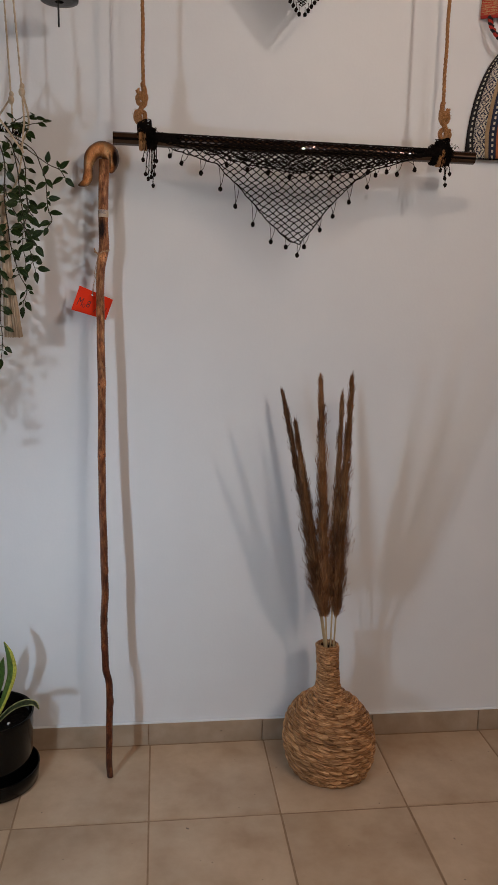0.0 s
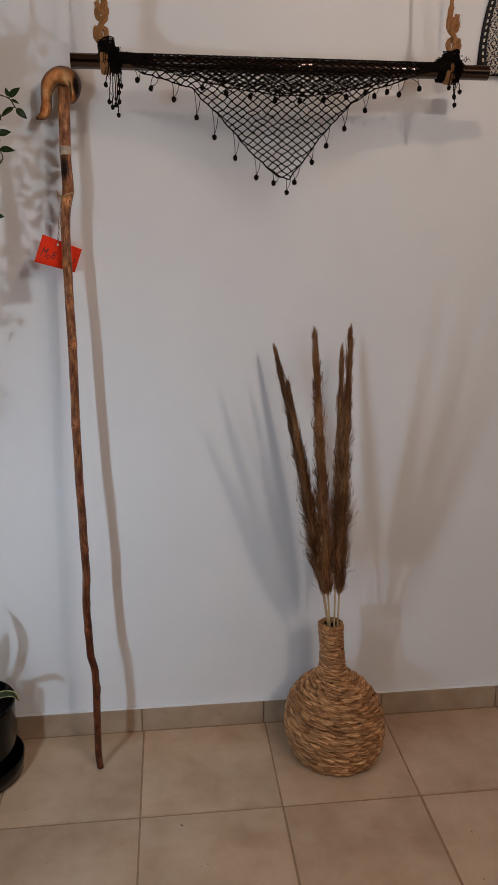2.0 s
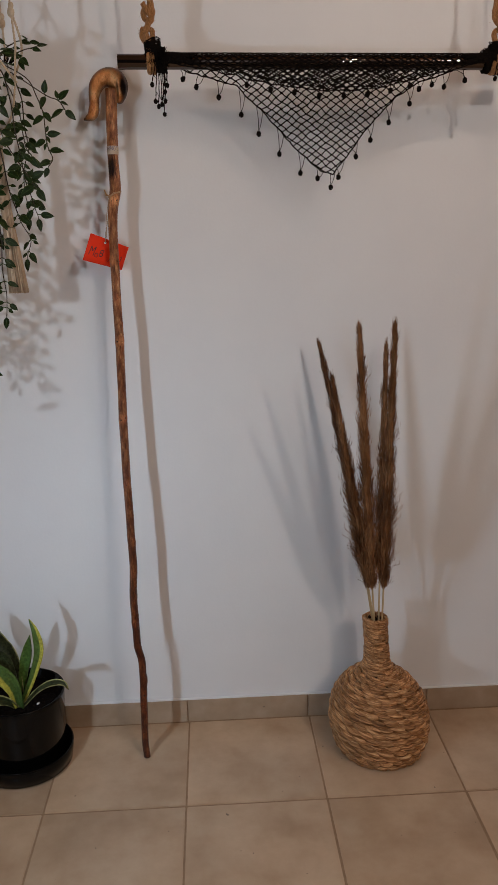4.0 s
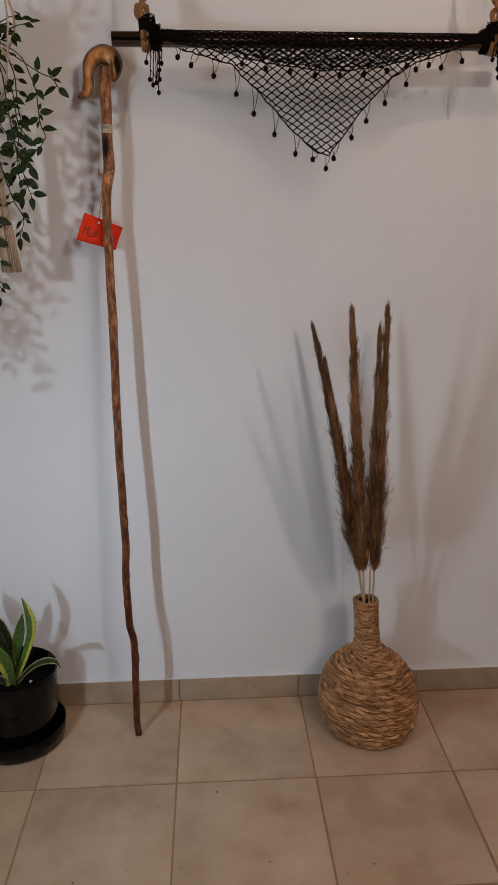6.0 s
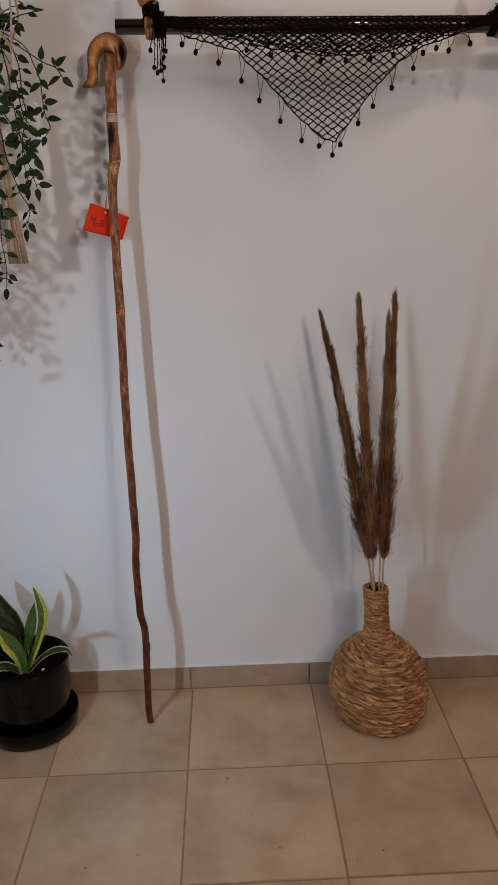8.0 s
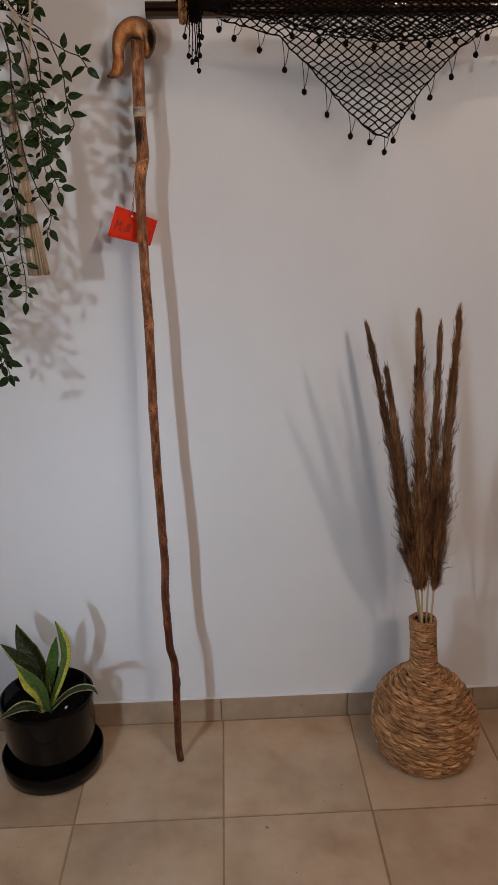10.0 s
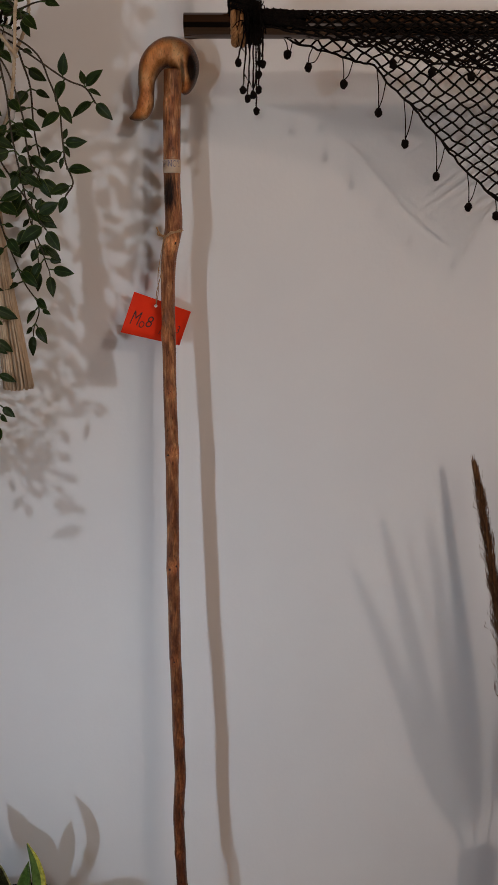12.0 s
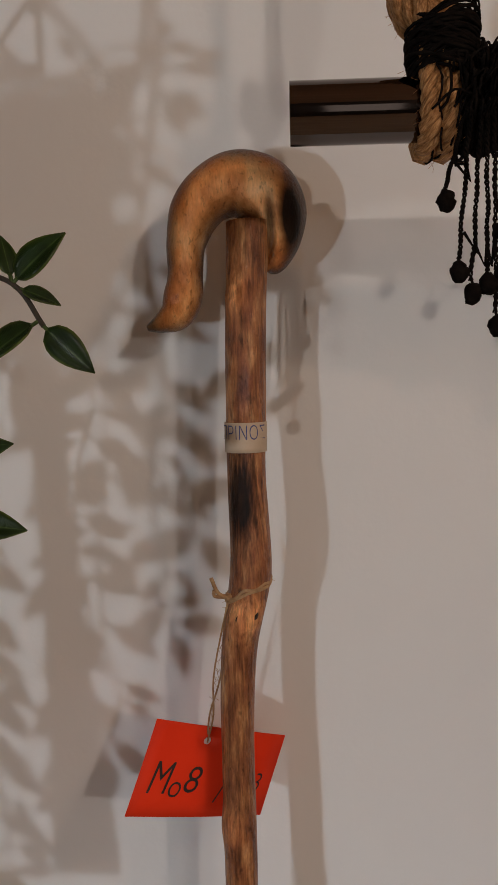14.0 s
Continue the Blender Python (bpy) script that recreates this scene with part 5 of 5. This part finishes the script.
def snake_plant():
    root = thing("potted_snake_plant", (SX, SY, 0), "small snake plant with yellow leaf edges in a black pot", "plant")
    prof = [(0.001, 0.002), (0.108, 0.002), (0.117, 0.006), (0.1215, 0.048), (0.1195, 0.050), (0.1165, 0.047), (0.112, 0.012), (0.001, 0.010)]
    part("saucer", Geo().lathe(prof, (SX, SY, 0), 64), M_POT, root, "black glossy saucer")
    prof = [(0.001, 0.012), (0.086, 0.012), (0.097, 0.017), (0.102, 0.030), (0.1085, 0.190), (0.1105, 0.199), (0.1085, 0.202), (0.1050, 0.199), (0.1015, 0.165), (0.001, 0.165)]
    part("pot", Geo().lathe(prof, (SX, SY, 0), 72), M_POT, root, "black glossy plastic pot")
    rnd = random.Random(8)
    g = Geo()
    prof = [(0.001 + 0.1018 * i / 16, 0.178 + 0.008 * math.cos(i * 0.2)) for i in range(17)]
    base = len(g.v)
    g.lathe(prof, (SX, SY, 0), 60)
    for v in g.v[base:]:
        v.z += 0.006 * wob(v.x * 60, v.y * 60) + 0.003 * wob(v.x * 180, v.y * 180)
    soil = part("soil", g, M_SOIL, root, "dark soil with pale grit")
    for _ in range(40):
        a, q = rnd.uniform(0, 2 * math.pi), 0.095 * math.sqrt(rnd.random())
        g = Geo()
        r = rnd.uniform(0.0015, 0.004) if _ else 0.0045
        g.ball((SX + q * math.cos(a) if _ else SX + 0.052, SY + q * math.sin(a) if _ else SY - 0.035, 0.184), r, 0.7, 5, 7)
        part("pebble", g, M_PLASTIC if _ in (0, 9) else M_SOIL, soil)
    blades = [
        # midrib from foot to tip, width, curl of the edges, material
        ([(-0.402, -0.175, 0.186), (-0.372, -0.178, 0.253), (-0.350, -0.175, 0.321), (-0.355, -0.168, 0.370), (-0.370, -0.162, 0.405)], 0.027, 0.75, M_SNAKE),
        ([(-0.406, -0.165, 0.182), (-0.398, -0.158, 0.253), (-0.386, -0.150, 0.307), (-0.376, -0.148, 0.355)], 0.032, 0.55, M_GREENBLADE),
        ([(-0.406, -0.185, 0.180), (-0.410, -0.205, 0.245), (-0.428, -0.215, 0.290), (-0.452, -0.222, 0.330)], 0.050, 0.70, M_SNAKE),
        ([(-0.409, -0.175, 0.190), (-0.424, -0.190, 0.296), (-0.449, -0.200, 0.337), (-0.484, -0.210, 0.380)], 0.044, 0.60, M_GREYLEAF),
        ([(-0.409, -0.165, 0.190), (-0.424, -0.145, 0.282), (-0.454, -0.125, 0.322), (-0.474, -0.115, 0.374)], 0.056, 0.55, M_GREYLEAF),
        ([(-0.400, -0.180, 0.180), (-0.358, -0.195, 0.230), (-0.322, -0.205, 0.255), (-0.291, -0.210, 0.258), (-0.279, -0.212, 0.240)], 0.018, 0.95, M_GREYLEAF),
        ([(-0.411, -0.185, 0.181), (-0.428, -0.205, 0.212), (-0.454, -0.225, 0.226), (-0.500, -0.240, 0.206)], 0.028, 0.85, M_GREYLEAF),
    ]
    for order, (line, width, fold, mat) in enumerate(blades):
        pts = [Vector(p) for p in spline(line, 26)]
        rows = []
        for j, c in enumerate(pts):
            u = j / 25
            d = (pts[min(j + 1, 25)] - pts[max(j - 1, 0)]).normalized()
            side = d.cross(Vector((0.25 * wob(order * 3.1), -1, 0.4))).normalized()
            nrm = side.cross(d)
            w = width * (0.42 + 0.75 * u) if u < 0.55 else width * (0.83) * max(0.03, 1 - ((u - 0.55) / 0.45) ** 1.9)
            rows.append([c + side * (w * (i / 8 - 0.5)) + nrm * (w * fold * (abs(i / 8 - 0.5) ** 1.4)) + nrm * 0.0015 * wob(u * 9, i * 0.4, order) for i in range(9)])
        blade = Geo().sheet(rows)
        # some leaves carry their pale band on one side only
        shift = {0: 0.34, 2: -0.10, 3: -0.06, 4: 0.10}.get(order)
        if shift is not None:
            blade.uv = {k: (u * 0.86 + shift, v) for k, (u, v) in blade.uv.items()}
        part("leaf", blade, mat, root, thick=0.0022)


snake_plant()

# ---- things: woven bags on the wall ----


def band_material(name, ground, figure, kind):
    """A woven band: short dashes along its middle, or a small repeated diamond figure."""
    m, nt, p = nodes_of(name)

    def calc(op, a, b=None):
        n = node(nt, "ShaderNodeMath")
        n.operation = op
        for i, v in enumerate((a, b)):
            if isinstance(v, (int, float)):
                n.inputs[i].default_value = v
            elif v is not None:
                nt.links.new(v, n.inputs[i])
        return n.outputs[0]

    uv = nt.nodes.new("ShaderNodeUVMap")
    sep = nt.nodes.new("ShaderNodeSeparateXYZ")
    nt.links.new(uv.outputs[0], sep.inputs[0])
    u, v = calc("ABSOLUTE", calc("SUBTRACT", sep.outputs[0], 0.5)), sep.outputs[1]
    if kind == "dash":
        mask = calc("MULTIPLY", calc("LESS_THAN", u, 0.13), calc("LESS_THAN", calc("FRACT", calc("MULTIPLY", v, 34.0)), 0.5))
    else:
        saw = calc("ABSOLUTE", calc("SUBTRACT", calc("FRACT", calc("MULTIPLY", v, 11.0)), 0.5))
        ring = calc("FRACT", calc("MULTIPLY", calc("ADD", u, saw), 3.2))
        mask = calc("LESS_THAN", ring, 0.5)
        stitch = node(nt, "ShaderNodeTexNoise", Scale=420.0, Detail=1.0)
        tc2 = nt.nodes.new("ShaderNodeTexCoord")
        nt.links.new(tc2.outputs["Object"], stitch.inputs["Vector"])
        mask = calc("ABSOLUTE", calc("SUBTRACT", mask, calc("GREATER_THAN", stitch.outputs[0], 0.58)))
    mix = nt.nodes.new("ShaderNodeMix")
    mix.data_type = "RGBA"
    nt.links.new(mask, mix.inputs[0])
    mix.inputs[6].default_value, mix.inputs[7].default_value = (*ground, 1), (*figure, 1)
    nt.links.new(mix.outputs[2], p.inputs["Base Color"])
    p.inputs["Roughness"].default_value = 0.9
    n = node(nt, "ShaderNodeTexNoise", Scale=600.0)
    tc = nt.nodes.new("ShaderNodeTexCoord")
    nt.links.new(tc.outputs["Object"], n.inputs["Vector"])
    b = node(nt, "ShaderNodeBump", Strength=0.7, Distance=0.001)
    nt.links.new(n.outputs[0], b.inputs["Height"])
    nt.links.new(b.outputs[0], p.inputs["Normal"])
    return m


BLACK_YARN, NAVY, CREAM, SAND, ORANGE, REDY = (0.012, 0.011, 0.013), (0.018, 0.024, 0.055), (0.62, 0.57, 0.47), (0.40, 0.28, 0.16), (0.52, 0.16, 0.055), (0.45, 0.035, 0.022)


def yarn(name, c):
    return mottled(name, [(0.3, tuple(v * 0.8 for v in c)), (0.7, c)], 120, 4, 0.9, 0.6, 500)


def woven_bag():
    root = thing("woven_bag", (1.0, -0.02, 1.66), "domed striped woven bag hanging on the wall", "bag")
    cx, z0, z1, w0 = 1.014, 1.662, 1.965, 0.180
    stripes = [(0.012, band_material("black_cream_dash", BLACK_YARN, CREAM, "dash")), (0.026, band_material("navy_cream_motif", NAVY, CREAM, "motif")), (0.009, yarn("sand_yarn", SAND)),
               (0.018, band_material("navy_white_dash", NAVY, CREAM, "dash")), (0.014, yarn("orange_yarn", ORANGE)), (0.020, yarn("navy_yarn", NAVY)), (0.030, band_material("cream_navy_motif", CREAM, NAVY, "motif")),
               (0.020, yarn("orange_yarn", ORANGE)), (0.020, yarn("black_yarn", BLACK_YARN)), (0.030, band_material("navy_sand_motif", NAVY, SAND, "motif")), (0.020, yarn("orange_yarn", ORANGE)), (0.030, yarn("navy_yarn", NAVY)), (0.030, yarn("sand_yarn", SAND)), (0.055, band_material("black_cream_dash", BLACK_YARN, CREAM, "dash"))]
    total = sum(s for s, _ in stripes)
    u0 = 0.0
    for w, mat in stripes:
        u1 = u0 + w / total
        rows = []
        for j in range(31):
            v = j / 30
            z = z0 + (z1 - z0) * math.sin(v * math.pi / 2)
            half = w0 * math.cos(v * math.pi / 2) ** 0.75 * (1.0 - 0.05 * max(0, 0.12 - v) / 0.12) + 0.002
            row = []
            for i in range(4):
                u = (u0 + (u1 - u0) * i / 3) * 2 - 1
                depth = 0.036 * max(0, 1 - u * u) ** 0.5 * (0.55 + 0.45 * math.sin(math.pi * min(1, 0.15 + v)))
                row.append((cx + half * u, -0.006 - depth - 0.0015 * wob(u * 9, v * 9), z))
            rows.append(row)
        part("stripe", Geo().sheet(rows), mat, root, thick=0.002)
        u0 = u1
    rows = []
    for j in range(21):
        v = j / 20
        half = w0 * math.cos(v * math.pi / 2) ** 0.75 + 0.002
        rows.append([(cx + half * s, -0.004, z0 + (z1 - z0) * math.sin(v * math.pi / 2)) for s in (-1, 0, 1)])
    part("back_panel", Geo().sheet(rows), yarn("black_yarn", BLACK_YARN), root, thick=0.002)
    g = Geo()
    twist(g, [Vector(p) for p in spline([(0.99, -0.02, 1.955), (0.93, -0.02, 2.02), (0.945, -0.02, 2.15), (1.0, -0.02, 2.32), (1.06, -0.02, 2.15), (1.03, -0.02, 1.955)], 60)], 0.006, 14)
    part("strap", g, yarn("black_yarn", BLACK_YARN), root)


def red_pouch():
    root = thing("woven_pouch", (0.93, -0.02, 2.036), "small red woven pouch with a braided red and black cord", "pouch")
    rows = []
    for j in range(13):
        v = j / 12
        rows.append([(0.848 + 0.15 * i / 12 + 0.012 * v * (1 - 2 * i / 12) * 0.5, -0.008 - 0.022 * math.sin(math.pi * i / 12) * (0.6 + 0.4 * math.sin(math.pi * v)), 2.008 + 0.17 * v) for i in range(13)])
    part("body", Geo().sheet(rows), band_material("red_cream_motif", REDY, (0.50, 0.30, 0.14), "motif"), root, thick=0.003)
    part("hem", Geo().tube([(0.848 + 0.15 * i / 12, -0.010 - 0.022 * math.sin(math.pi * i / 12), 2.008) for i in range(13)], 0.0045, 8), yarn("red_yarn", REDY), root)
    path = [Vector(p) for p in spline([(0.866, -0.030, 2.004), (0.870, -0.034, 1.978), (0.888, -0.050, 1.945), (0.920, -0.052, 1.928), (0.960, -0.045, 1.950), (0.982, -0.03, 2.004)], 50)]
    for name, ph, c in (("braid_strand", 0.0, REDY), ("braid_strand", 0.5, BLACK_YARN)):
        g, pts = Geo(), []
        for i, p in enumerate(path):
            a = 2 * math.pi * (i / 6 + ph)
            pts.append(p + Vector((0.0034 * math.cos(a), 0.003 * math.sin(a), 0.0030 * math.sin(a))))
        part(name, g.tube(pts, 0.0042, 7), yarn("cord_yarn", c), root)


woven_bag()
red_pouch()

# ---- assumed side window, out of sight, added for the cool fill ----
window = thing("assumed_window", (X0 - 0.07, -1.7, WZ0), "assumed unseen window with a pale frame in the side wall", "window", kind="structure")
for lo, hi in (((WY0, WZ0), (WY0 + 0.05, WZ1)), ((WY1 - 0.05, WZ0), (WY1, WZ1)), ((WY0 + 0.05, WZ0), (WY1 - 0.05, WZ0 + 0.05)), ((WY0 + 0.05, WZ1 - 0.05), (WY1 - 0.05, WZ1))):
    part("window_frame", Geo().box((X0 - 0.10, lo[0], lo[1]), (X0 - 0.05, hi[0], hi[1]), 0.004), M_PLASTIC, window, smooth=False)

# ---- floor tiles and skirting tiles ----
T, GAP = 0.333, 0.0045


def tile_mesh(w, d, h, bevel, material, name):
    g = Geo().box((-w / 2, -d / 2, -h), (w / 2, d / 2, 0), bevel)
    return g.mesh(name, material, False)


full = tile_mesh(T - GAP, T - GAP, 0.008, 0.0012, M_TILE, "tile")
edge = tile_mesh(T - GAP, T - GAP + 0.0026, 0.008, 0.0012, M_TILE, "tile")
rnd = random.Random(3)
for i in range(-5, 7):
    for j in range(0, 10):
        x, y = T * (i + 0.5), -0.345 + T * 0.5 - T * j
        if not (X0 + T / 2 < x < X1 - T / 2):
            continue
        ob = new("tile", full if j else edge)
        ob.location = (x, y + (0.0 if j else 0.0013), rnd.uniform(-0.0004, 0.0004))
        ob.parent = floor
part("caulk_line", Geo().box((X0, -0.0100, 0.0662), (X1, -0.0004, 0.0692), 0.0012), M_WALL, skirting, "white paint edge along the top", smooth=False)
part("grout_bead", Geo().box((X0, -0.0140, -0.0011), (X1, -0.0060, 0.0010), 0.0003), M_GROUT, skirting, smooth=False)
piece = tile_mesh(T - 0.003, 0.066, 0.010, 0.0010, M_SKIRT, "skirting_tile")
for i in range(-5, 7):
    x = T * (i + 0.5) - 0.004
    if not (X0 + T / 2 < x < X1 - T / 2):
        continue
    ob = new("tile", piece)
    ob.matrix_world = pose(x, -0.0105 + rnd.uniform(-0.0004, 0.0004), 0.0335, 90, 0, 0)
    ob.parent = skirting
